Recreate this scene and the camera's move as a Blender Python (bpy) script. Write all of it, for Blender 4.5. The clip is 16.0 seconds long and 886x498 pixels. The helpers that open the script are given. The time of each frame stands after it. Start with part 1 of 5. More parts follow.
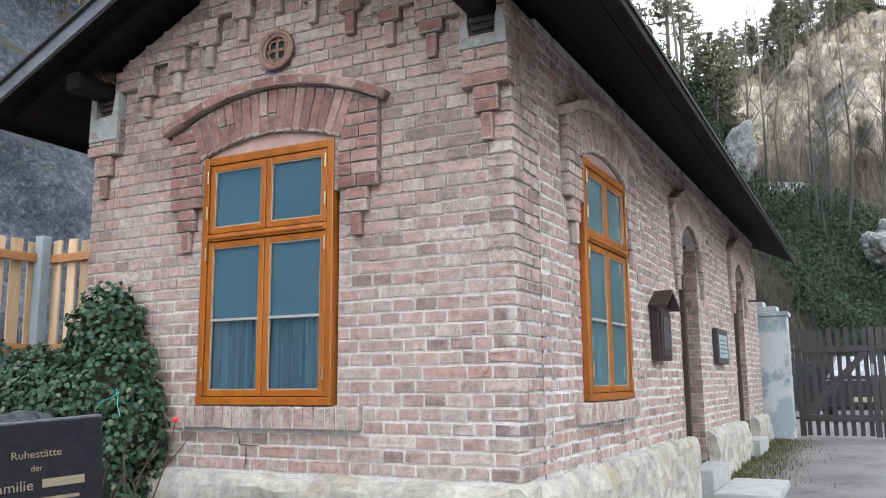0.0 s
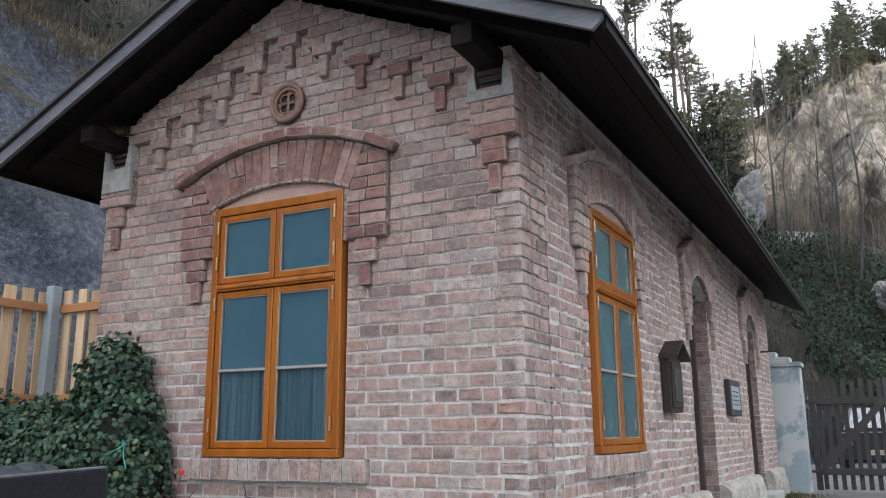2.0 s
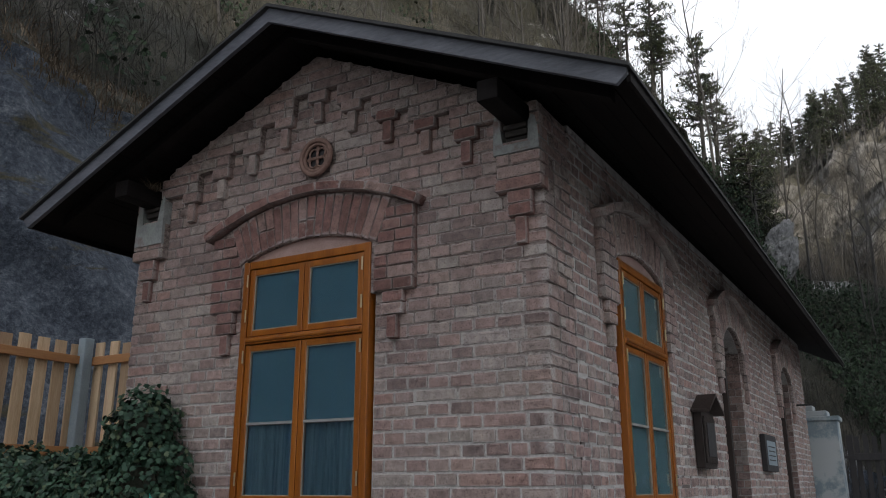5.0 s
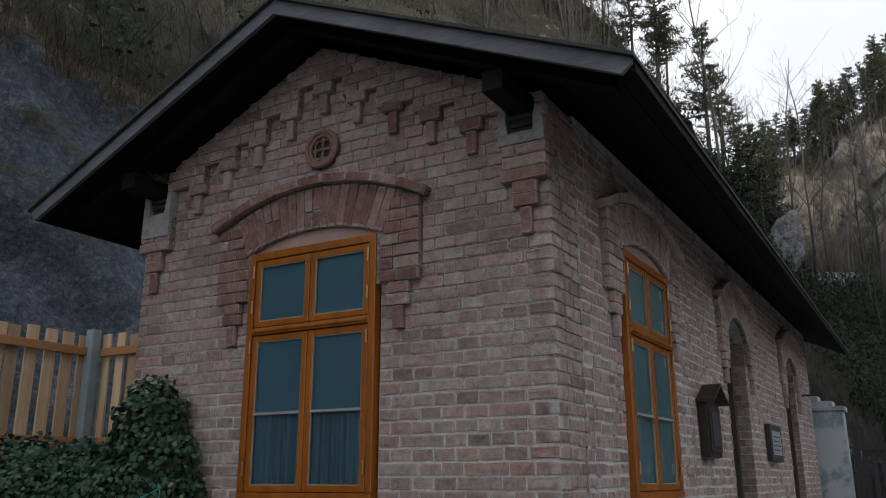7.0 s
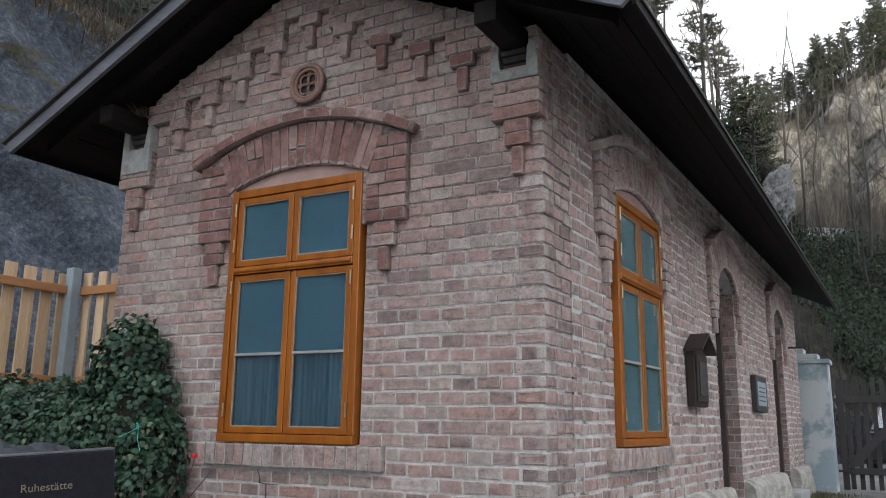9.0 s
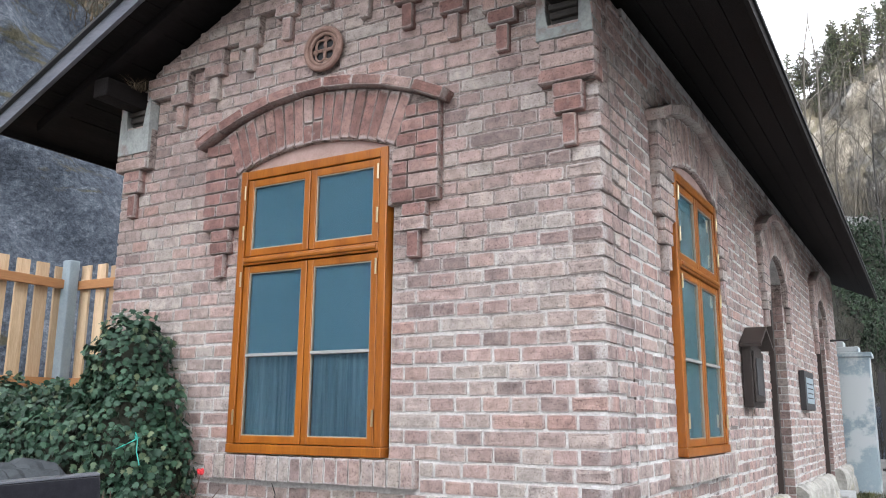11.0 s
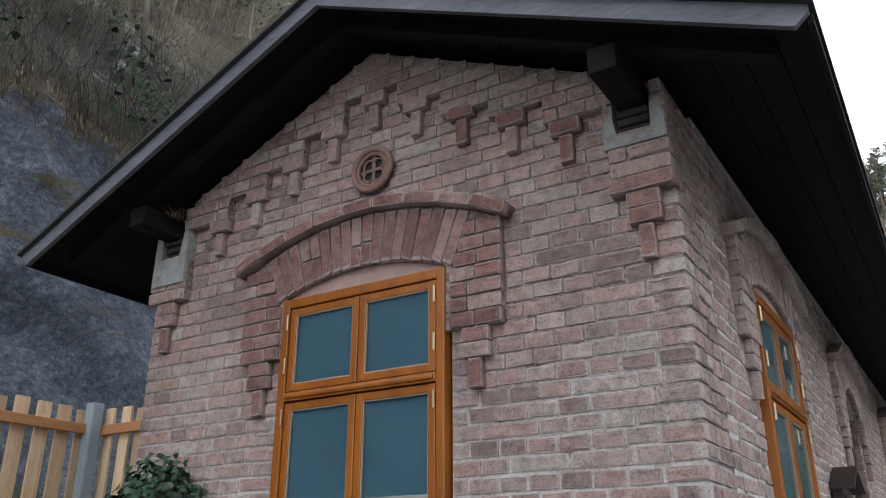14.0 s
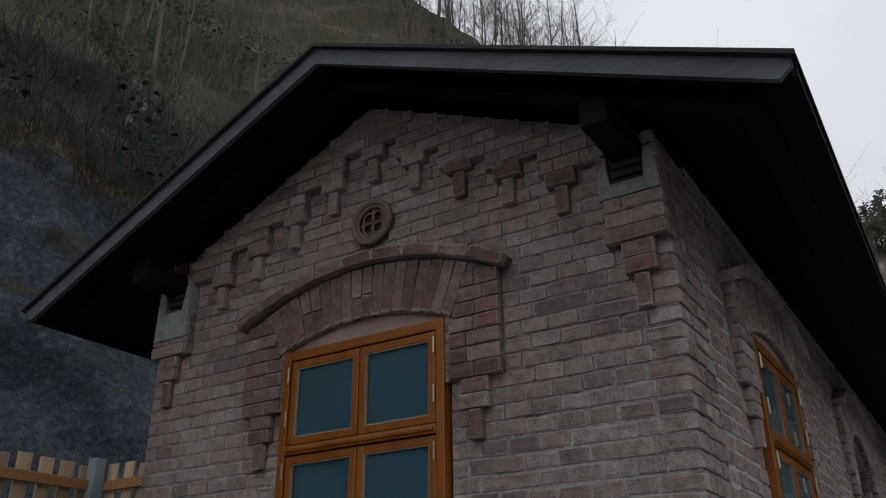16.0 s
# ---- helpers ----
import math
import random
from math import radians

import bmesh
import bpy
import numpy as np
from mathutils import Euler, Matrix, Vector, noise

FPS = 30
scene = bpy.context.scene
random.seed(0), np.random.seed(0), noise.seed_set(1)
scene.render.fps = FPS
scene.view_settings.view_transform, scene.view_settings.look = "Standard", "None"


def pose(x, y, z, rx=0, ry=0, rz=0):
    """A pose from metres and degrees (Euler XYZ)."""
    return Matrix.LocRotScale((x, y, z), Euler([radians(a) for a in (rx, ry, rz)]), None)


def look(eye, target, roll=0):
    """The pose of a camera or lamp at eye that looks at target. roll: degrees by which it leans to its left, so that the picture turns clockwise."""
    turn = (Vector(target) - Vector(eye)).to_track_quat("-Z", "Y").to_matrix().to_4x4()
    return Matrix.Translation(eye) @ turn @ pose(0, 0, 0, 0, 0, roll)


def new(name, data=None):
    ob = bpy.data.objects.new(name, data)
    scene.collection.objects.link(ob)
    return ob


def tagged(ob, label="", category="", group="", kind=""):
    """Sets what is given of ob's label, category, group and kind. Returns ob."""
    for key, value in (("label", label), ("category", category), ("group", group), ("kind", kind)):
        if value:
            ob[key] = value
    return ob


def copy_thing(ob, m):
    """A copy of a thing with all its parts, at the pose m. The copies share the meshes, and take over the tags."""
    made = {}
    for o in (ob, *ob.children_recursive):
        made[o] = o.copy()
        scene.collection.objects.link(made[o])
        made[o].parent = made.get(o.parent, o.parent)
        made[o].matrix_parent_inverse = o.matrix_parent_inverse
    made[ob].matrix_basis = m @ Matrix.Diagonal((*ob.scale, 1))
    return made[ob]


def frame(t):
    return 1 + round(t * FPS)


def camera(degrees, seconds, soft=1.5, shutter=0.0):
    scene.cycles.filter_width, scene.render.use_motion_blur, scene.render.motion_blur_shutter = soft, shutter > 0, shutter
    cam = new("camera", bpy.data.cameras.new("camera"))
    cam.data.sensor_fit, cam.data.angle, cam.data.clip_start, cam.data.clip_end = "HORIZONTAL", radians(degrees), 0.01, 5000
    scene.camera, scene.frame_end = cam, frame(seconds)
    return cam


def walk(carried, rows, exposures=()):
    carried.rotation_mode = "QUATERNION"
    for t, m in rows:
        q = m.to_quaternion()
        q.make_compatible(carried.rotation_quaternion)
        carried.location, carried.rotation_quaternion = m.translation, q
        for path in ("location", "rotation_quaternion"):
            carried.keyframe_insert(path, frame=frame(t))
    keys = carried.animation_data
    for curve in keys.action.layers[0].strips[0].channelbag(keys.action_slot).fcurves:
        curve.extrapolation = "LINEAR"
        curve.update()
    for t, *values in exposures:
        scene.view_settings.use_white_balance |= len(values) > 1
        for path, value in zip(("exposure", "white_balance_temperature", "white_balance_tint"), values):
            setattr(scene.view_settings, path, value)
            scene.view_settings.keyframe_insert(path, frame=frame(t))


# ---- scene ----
cam = camera(56.8, 16.0, 1.0)
PATH = [
    (0, (1.673, -4.131, 1.273), (0.772, -2.375, 1.594), -0.5),
    (0.5, (1.681, -4.133, 1.269), (0.778, -2.383, 1.62), -0.6),
    (1, (1.68, -4.128, 1.269), (0.769, -2.388, 1.649), -0.7),
    (1.5, (1.679, -4.129, 1.278), (0.767, -2.398, 1.692), -0.6),
    (2, (1.683, -4.133, 1.275), (0.773, -2.408, 1.715), -0.4),
    (2.5, (1.692, -4.143, 1.281), (0.78, -2.429, 1.761), -0.4),
    (3, (1.694, -4.142, 1.279), (0.781, -2.435, 1.78), -0.4),
    (3.5, (1.701, -4.14, 1.28), (0.789, -2.44, 1.805), -0.4),
    (4, (1.696, -4.128, 1.286), (0.776, -2.438, 1.833), -0.2),
    (6.5, (1.701, -4.156, 1.281), (0.707, -2.514, 1.841), -0.1),
    (7, (1.702, -4.154, 1.272), (0.733, -2.49, 1.813), -0.1),
    (7.5, (1.7, -4.144, 1.262), (0.742, -2.462, 1.768), -0.2),
    (8, (1.704, -4.147, 1.255), (0.745, -2.456, 1.726), -0.1),
    (8.5, (1.691, -4.112, 1.249), (0.738, -2.408, 1.685), 0.7),
    (11, (1.214, -3.558, 1.341), (0.228, -1.865, 1.746), 0.5),
    (11.5, (1.085, -3.551, 1.327), (0.146, -1.862, 1.842), 0.9),
    (12, (0.933, -3.492, 1.346), (0.02, -1.814, 1.938), 0.9),
    (12.5, (0.8, -3.446, 1.342), (-0.081, -1.762, 1.965), 0.8),
    (13, (0.796, -3.364, 1.344), (-0.121, -1.722, 2.026), 1.5),
    (13.5, (0.818, -3.322, 1.332), (-0.142, -1.723, 2.052), 0.7),
    (14, (0.837, -3.313, 1.343), (-0.142, -1.735, 2.086), -0.0),
    (14.5, (0.844, -3.312, 1.345), (-0.136, -1.752, 2.122), -0.5),
    (15, (0.874, -3.31, 1.341), (-0.095, -1.778, 2.185), -0.8),
    (15.5, (0.892, -3.327, 1.343), (-0.063, -1.791, 2.195), -0.8),
    (16, (0.893, -3.331, 1.343), (-0.073, -1.8, 2.193), -0.6),
]
EXPOSURES = [(0, 2.18), (1, 2.18), (2, 1.68), (2.5, 1.28), (3.5, 0.78), (4.2, 0.63), (6.5, 0.08), (7.5, 0.53), (8.7, 1.13), (11, 2.28), (11.5, 2.28), (12.5, 1.83), (14, 1.35), (14.5, 1.10), (15, 0.58), (16, -0.20)]
walk(cam, [(t, look(eye, target, roll)) for t, eye, target, roll in PATH], EXPOSURES)

# ---- world and sun ----
world = bpy.data.worlds.new("world")
scene.world = world
world.use_nodes = True
wn = world.node_tree
sky = wn.nodes.new("ShaderNodeTexSky")
sky.sky_type, sky.sun_disc = "NISHITA", False
sky.sun_elevation, sky.sun_rotation = radians(8), radians(140)
cloud = wn.nodes.new("ShaderNodeTexNoise")
cloud.inputs["Scale"].default_value, cloud.inputs["Detail"].default_value = 2.2, 5
ramp = wn.nodes.new("ShaderNodeValToRGB")
ramp.color_ramp.elements[0].position, ramp.color_ramp.elements[0].color = 0.30, (6.7, 7.0, 7.7, 1)
ramp.color_ramp.elements[1].position, ramp.color_ramp.elements[1].color = 0.62, (9.4, 9.6, 10.2, 1)
mixer = wn.nodes.new("ShaderNodeMix")
mixer.data_type = "RGBA"
mixer.inputs["Factor"].default_value = 0.85
wn.links.new(cloud.outputs["Fac"], ramp.inputs["Fac"])
wn.links.new(sky.outputs["Color"], mixer.inputs["A"])
wn.links.new(ramp.outputs["Color"], mixer.inputs["B"])
wn.links.new(mixer.outputs["Result"], wn.nodes["Background"].inputs["Color"])
wn.nodes["Background"].inputs["Strength"].default_value = 0.11

SUN = bpy.data.lights.new("sun", "SUN")
SUN.energy, SUN.angle, SUN.color = 2.0, radians(0.6), (1.0, 0.9, 0.74)
sun = new("sun", SUN)
sun.matrix_world = look((30, -36, 6.6), (0, 0, 0))


# ---- materials ----
def material(name, rough=0.8, metal=0.0):
    m = bpy.data.materials.new(name)
    m.use_nodes = True
    b = m.node_tree.nodes["Principled BSDF"]
    b.inputs["Roughness"].default_value, b.inputs["Metallic"].default_value = rough, metal
    return m, m.node_tree, b


def node(tree, kind, **values):
    n = tree.nodes.new(kind)
    for key, value in values.items():
        n.inputs[key].default_value = value
    return n


def coords(tree, scale=(1, 1, 1)):
    """World-size coordinates: the geometry's place in metres."""
    g = tree.nodes.new("ShaderNodeNewGeometry")
    m = node(tree, "ShaderNodeMapping", Scale=scale)
    tree.links.new(g.outputs["Position"], m.inputs["Vector"])
    return m.outputs["Vector"]


def ramp_of(tree, fac, stops):
    r = tree.nodes.new("ShaderNodeValToRGB")
    while len(r.color_ramp.elements) < len(stops):
        r.color_ramp.elements.new(0.5)
    for e, (p, c) in zip(r.color_ramp.elements, stops):
        e.position, e.color = p, (*c, 1)
    tree.links.new(fac, r.inputs["Fac"])
    return r.outputs["Color"]


def noise_of(tree, vec, scale, detail=6, rough=0.6):
    n = node(tree, "ShaderNodeTexNoise", Scale=scale, Detail=detail, Roughness=rough)
    tree.links.new(vec, n.inputs["Vector"])
    return n.outputs["Fac"]


def mix_of(tree, fac, a, b, blend="MIX"):
    m = tree.nodes.new("ShaderNodeMix")
    m.data_type, m.blend_type = "RGBA", blend
    for key, v in (("Factor", fac), ("A", a), ("B", b)):
        if isinstance(v, (int, float)):
            m.inputs[key].default_value = v
        elif isinstance(v, tuple):
            m.inputs[key].default_value = (*v, 1)
        else:
            tree.links.new(v, m.inputs[key])
    return m.outputs["Result"]


def bump_of(tree, height, b, strength=0.4, distance=0.01):
    n = node(tree, "ShaderNodeBump", Strength=strength, Distance=distance)
    tree.links.new(height, n.inputs["Height"])
    tree.links.new(n.outputs["Normal"], b.inputs["Normal"])


def step_of(tree, fac, low, high):
    return ramp_of(tree, fac, [(low, (0, 0, 0)), (high, (1, 1, 1))])


def surface(name, dark, light, scale=4.0, fine=60.0, rough=0.85, bump=0.4, metal=0.0, stain=None, stretch=(1, 1, 1), stain_at=(0.55, 0.7)):
    """A two-scale mottled surface, with a stain colour in patches where one is given."""
    m, t, b = material(name, rough, metal)
    v = coords(t, stretch)
    big, small = noise_of(t, v, scale), noise_of(t, v, fine, 8, 0.7)
    mixed = mix_of(t, 0.45, big, small)
    col = ramp_of(t, mixed, [(0.32, dark), (0.68, light)])
    if stain:
        col = mix_of(t, step_of(t, noise_of(t, v, scale * 0.6 + 0.3, 9, 0.68), *stain_at), col, stain)
    t.links.new(col, b.inputs["Base Color"])
    bump_of(t, mixed, b, bump, 0.012)
    return m


def brick_material(name, stops, island, smear=0.8):
    m, t, b = material(name, 0.9)
    if island:
        r = t.nodes.new("ShaderNodeNewGeometry").outputs["Random Per Island"]
    else:
        r = t.nodes.new("ShaderNodeObjectInfo").outputs["Random"]
    v = coords(t)
    col = ramp_of(t, r, stops)
    fine, mid, big = noise_of(t, v, 95, 6, 0.7), noise_of(t, v, 17, 7, 0.65), noise_of(t, v, 1.3, 5, 0.6)
    col = mix_of(t, 0.75, col, ramp_of(t, mid, [(0.32, (0.42, 0.40, 0.40)), (0.5, (0.98, 0.96, 0.95)), (0.68, (1.42, 1.38, 1.34))]), "MULTIPLY")
    col = mix_of(t, 0.6, col, ramp_of(t, big, [(0.35, (0.82, 0.78, 0.8)), (0.65, (1.12, 1.1, 1.08))]), "MULTIPLY")
    arris = t.nodes.new("ShaderNodeAttribute")
    arris.attribute_name = "arris"
    ragged = mix_of(t, 0.48, noise_of(t, v, 38, 9, 0.75), arris.outputs["Fac"])
    patch = step_of(t, noise_of(t, v, 2.2, 6, 0.7), 0.36, 0.62)
    smeared = mix_of(t, 1.0, step_of(t, ragged, 0.52, 0.68), mix_of(t, patch, (0.16, 0.16, 0.16), (0.95, 0.95, 0.95)), "MULTIPLY")
    dabs = mix_of(t, 1.0, step_of(t, noise_of(t, v, 24, 10, 0.8), 0.55, 0.66), patch, "MULTIPLY")
    lime = mix_of(t, 1.0, mix_of(t, 0.6, smeared, dabs, "ADD"), (smear, smear, smear), "MULTIPLY")
    col = mix_of(t, lime, col, ramp_of(t, noise_of(t, v, 60, 7, 0.75), [(0.3, (0.38, 0.35, 0.335)), (0.65, (0.66, 0.635, 0.615))]))
    pits = step_of(t, fine, 0.34, 0.47)
    col = mix_of(t, pits, mix_of(t, 1.0, col, (0.42, 0.38, 0.38), "MULTIPLY"), col)
    t.links.new(col, b.inputs["Base Color"])
    bump_of(t, mix_of(t, 0.5, fine, mid), b, 1.0, 0.010)
    return m


FIELD = [(0.0, (0.225, 0.175, 0.163)), (0.10, (0.28, 0.213, 0.198)), (0.22, (0.365, 0.262, 0.24)), (0.34, (0.335, 0.282, 0.26)), (0.46, (0.40, 0.298, 0.273)), (0.58, (0.315, 0.232, 0.215)), (0.68, (0.40, 0.348, 0.318)),
         (0.78, (0.37, 0.245, 0.215)), (0.86, (0.335, 0.30, 0.272)), (0.95, (0.43, 0.385, 0.358)), (1.0, (0.20, 0.155, 0.146))]
RED = [(0.0, (0.172, 0.094, 0.082)), (0.4, (0.246, 0.135, 0.119)), (0.75, (0.279, 0.172, 0.152)), (0.92, (0.344, 0.262, 0.238)), (1.0, (0.189, 0.098, 0.082))]
M_BRICK = brick_material("brick", FIELD, False)
M_BRICKS = brick_material("bricks_joined", FIELD, True)
M_RED = brick_material("red_brick", RED, False, 0.75)
M_REDS = brick_material("red_bricks_joined", RED, True, 0.75)
M_MORTAR = surface("mortar", (0.26, 0.25, 0.24), (0.70, 0.685, 0.67), 5, 60, 0.95, 0.8, stain=(0.16, 0.135, 0.125), stain_at=(0.54, 0.6))
M_OLD, _t, _b = material("old_mortar", 0.95)
_v = coords(_t)
_xyz = _t.nodes.new("ShaderNodeSeparateXYZ")
_t.links.new(_v, _xyz.inputs["Vector"])
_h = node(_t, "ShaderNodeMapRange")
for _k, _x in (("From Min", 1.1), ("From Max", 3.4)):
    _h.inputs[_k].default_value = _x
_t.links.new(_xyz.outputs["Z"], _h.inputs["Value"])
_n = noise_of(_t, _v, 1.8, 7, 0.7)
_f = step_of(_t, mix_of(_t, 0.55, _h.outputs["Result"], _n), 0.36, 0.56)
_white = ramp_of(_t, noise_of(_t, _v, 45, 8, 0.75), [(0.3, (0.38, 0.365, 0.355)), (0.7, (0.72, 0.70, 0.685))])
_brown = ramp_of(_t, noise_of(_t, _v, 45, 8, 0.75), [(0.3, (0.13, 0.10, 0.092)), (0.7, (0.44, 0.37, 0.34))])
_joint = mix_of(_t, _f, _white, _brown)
_crack = step_of(_t, noise_of(_t, coords(_t, (1, 1, 3.2)), 16, 9, 0.8), 0.50, 0.58)
_crack = mix_of(_t, 1.0, _crack, mix_of(_t, _f, (0.25, 0.25, 0.25), (1, 1, 1)), "MULTIPLY")
_joint = mix_of(_t, _crack, _joint, mix_of(_t, 1.0, _joint, (0.36, 0.32, 0.31), "MULTIPLY"))
_t.links.new(_joint, _b.inputs["Base Color"])
bump_of(_t, noise_of(_t, _v, 80, 8, 0.7), _b, 0.6, 0.01)
M_PLINTH = surface("limewashed_stone", (0.15, 0.146, 0.13), (0.50, 0.485, 0.44), 5, 30, 0.95, 1.0, stain=(0.27, 0.24, 0.15))
M_CEMENT = surface("pale_cement", (0.20, 0.215, 0.21), (0.46, 0.485, 0.475), 9, 60, 0.9, 0.9, stain=(0.22, 0.15, 0.13))
M_BLACKWOOD = surface("blackened_wood", (0.006, 0.005, 0.005), (0.018, 0.015, 0.015), 5, 70, 0.75, 0.5, stretch=(1, 0.15, 1))
M_BLACKWOOD.node_tree.nodes["Principled BSDF"].inputs["Specular IOR Level"].default_value = 0.15
M_CORBEL = surface("weathered_corbel", (0.02, 0.018, 0.017), (0.085, 0.075, 0.068), 9, 60, 0.85, 0.7, stretch=(0.4, 1, 2))
M_FASCIA = surface("weathered_fascia", (0.05, 0.055, 0.068), (0.17, 0.18, 0.21), 6, 60, 0.65, 0.6, stretch=(0.2, 1, 1))
M_ROOFING = surface("roofing_felt", (0.03, 0.03, 0.032), (0.06, 0.06, 0.062), 5, 80, 0.9, 0.4)
M_ORANGE = surface("varnished_wood", (0.19, 0.052, 0.004), (0.40, 0.13, 0.013), 3, 30, 0.3, 0.2, stretch=(3, 3, 0.35))
M_BEAD = surface("pale_bead", (0.28, 0.24, 0.18), (0.40, 0.35, 0.28), 6, 50, 0.5, 0.1)
M_BAR = surface("grey_glazing_bar", (0.25, 0.25, 0.235), (0.36, 0.36, 0.34), 8, 60, 0.6, 0.1)
M_BRASS, _t, _b = material("hinge_metal", 0.3, 0.9)
_b.inputs["Base Color"].default_value = (0.55, 0.45, 0.28, 1)
M_BLIND = surface("blue_blind", (0.115, 0.195, 0.245), (0.15, 0.235, 0.285), 2, 30, 0.9, 0.05)
# pale teal puts the reflected sky of the side panes into the blind
M_SKYBLIND = surface("sky_reflection_blind", (0.20, 0.30, 0.32), (0.27, 0.38, 0.40), 2, 30, 0.9, 0.05)
# upright streaks paint light and shade of the folds onto the net
M_NETFOLDS = surface("net_curtain_fold_light", (0.13, 0.22, 0.28), (0.42, 0.53, 0.59), 4, 14, 0.9, 0.1, stretch=(7, 7, 0.12))
M_DARKDOOR = surface("dark_door_wood", (0.013, 0.009, 0.008), (0.04, 0.026, 0.021), 6, 60, 0.5, 0.4, stretch=(1, 1, 0.15))
# near-black that paints the shade inside room, vent and crack
M_INNERSHADE, _t, _b = material("inner_shade", 0.95)
_b.inputs["Base Color"].default_value = (0.03, 0.03, 0.032, 1)
M_PILLAR = surface("blue_grey_render", (0.19, 0.25, 0.285), (0.33, 0.41, 0.45), 1.6, 60, 0.9, 0.35, stain=(0.46, 0.50, 0.51), stain_at=(0.48, 0.55))
M_GATE = surface("dark_stained_gate", (0.020, 0.020, 0.022), (0.05, 0.048, 0.05), 6, 60, 0.75, 0.4, stretch=(1, 1, 0.15))
M_BOARD = surface("fresh_larch", (0.46, 0.32, 0.19), (0.76, 0.61, 0.43), 5, 40, 0.7, 0.3, stretch=(4, 4, 0.3), stain=(0.33, 0.16, 0.07), stain_at=(0.66, 0.74))
_t, _b = M_BOARD.node_tree, M_BOARD.node_tree.nodes["Principled BSDF"]
_tone = ramp_of(_t, _t.nodes.new("ShaderNodeObjectInfo").outputs["Random"], [(0.0, (0.55, 0.5, 0.47)), (0.4, (0.9, 0.85, 0.8)), (1.0, (1.2, 1.2, 1.2))])
_t.links.new(mix_of(_t, 1.0, _b.inputs["Base Color"].links[0].from_socket, _tone, "MULTIPLY"), _b.inputs["Base Color"])
M_RAIL = surface("larch_rail", (0.34, 0.15, 0.06), (0.47, 0.24, 0.10), 5, 40, 0.6, 0.3, stretch=(0.4, 0.4, 4))
M_POST = surface("galvanised_post", (0.20, 0.26, 0.30), (0.33, 0.40, 0.44), 5, 60, 0.6, 0.2)
M_GRAVE = surface("polished_black_granite", (0.010, 0.010, 0.013), (0.022, 0.022, 0.027), 40, 300, 0.12, 0.0)
M_GRAVE.node_tree.nodes["Principled BSDF"].inputs["Specular IOR Level"].default_value = 0.12
M_GRAVE.node_tree.nodes["Principled BSDF"].inputs["Roughness"].default_value = 0.25
M_GRAVETOP = surface("paler_granite_edge", (0.05, 0.055, 0.065), (0.10, 0.105, 0.12), 20, 200, 0.4, 0.2)
M_SLATE = surface("rough_dark_stone", (0.012, 0.016, 0.02), (0.045, 0.055, 0.062), 6, 40, 0.7, 0.9)
M_GOLD, _t, _b = material("faded_gilding", 0.5, 0.3)
_b.inputs["Base Color"].default_value = (0.21, 0.175, 0.125, 1)
M_GRAVEL = surface("gravel", (0.045, 0.045, 0.045), (0.20, 0.197, 0.19), 1.3, 28, 0.95, 1.0, stain=(0.10, 0.10, 0.085))
M_STEP = surface("grey_stone_step", (0.24, 0.25, 0.25), (0.40, 0.41, 0.40), 5, 60, 0.9, 0.5)


def leaf_material(name, stops, rough=0.45):
    m, t, b = material(name, rough)
    g = t.nodes.new("ShaderNodeNewGeometry")
    col = ramp_of(t, g.outputs["Random Per Island"], stops)
    col = mix_of(t, 0.5, col, ramp_of(t, noise_of(t, coords(t), 3.0, 4), [(0.35, (0.6, 0.6, 0.6)), (0.65, (1.25, 1.25, 1.2))]), "MULTIPLY")
    t.links.new(col, b.inputs["Base Color"])
    return m


M_IVY = leaf_material("ivy_leaves", [(0.0, (0.014, 0.036, 0.022)), (0.5, (0.030, 0.070, 0.044)), (0.85, (0.055, 0.11, 0.068)), (1.0, (0.13, 0.16, 0.09))], 0.5)
M_IVY.node_tree.nodes["Principled BSDF"].inputs["Specular IOR Level"].default_value = 0.25
M_IVYFAR = leaf_material("slope_ivy", [(0.0, (0.006, 0.014, 0.007)), (0.6, (0.013, 0.031, 0.013)), (1.0, (0.028, 0.050, 0.022))], 0.9)
M_NEEDLE = leaf_material("pine_needles", [(0.0, (0.018, 0.028, 0.017)), (0.6, (0.04, 0.055, 0.03)), (1.0, (0.09, 0.10, 0.045))], 0.7)
M_DRY = leaf_material("dry_grass", [(0.0, (0.05, 0.038, 0.026)), (0.6, (0.11, 0.082, 0.054)), (1.0, (0.19, 0.15, 0.105))], 0.9)
M_BARK = surface("grey_bark", (0.022, 0.021, 0.020), (0.085, 0.081, 0.077), 6, 40, 0.95, 0.6, stretch=(1, 1, 0.3))
M_TWIG = surface("twigs", (0.027, 0.026, 0.025), (0.085, 0.08, 0.075), 2, 12, 0.95, 0.3)
M_BRUSH = surface("brushwood", (0.02, 0.02, 0.018), (0.085, 0.08, 0.072), 0.8, 9, 0.95, 0.3)
M_STEM = surface("rose_stem", (0.06, 0.03, 0.025), (0.13, 0.08, 0.06), 8, 60, 0.7, 0.3)


# ---- building helpers ----
def weld(bm):
    bmesh.ops.remove_doubles(bm, verts=bm.verts[:], dist=0.0005)
    return bm


def mesh_of(name, bm, mat):
    me = bpy.data.meshes.new(name)
    bm.to_mesh(me)
    bm.free()
    me.materials.append(mat)
    return me


def part(name, bm, mat, parent, label="", at=None):
    ob = new(name, mesh_of(name, bm, mat))
    ob.parent = parent
    if at is not None:
        ob.matrix_basis = at
    if label:
        tagged(ob, label)
    return ob


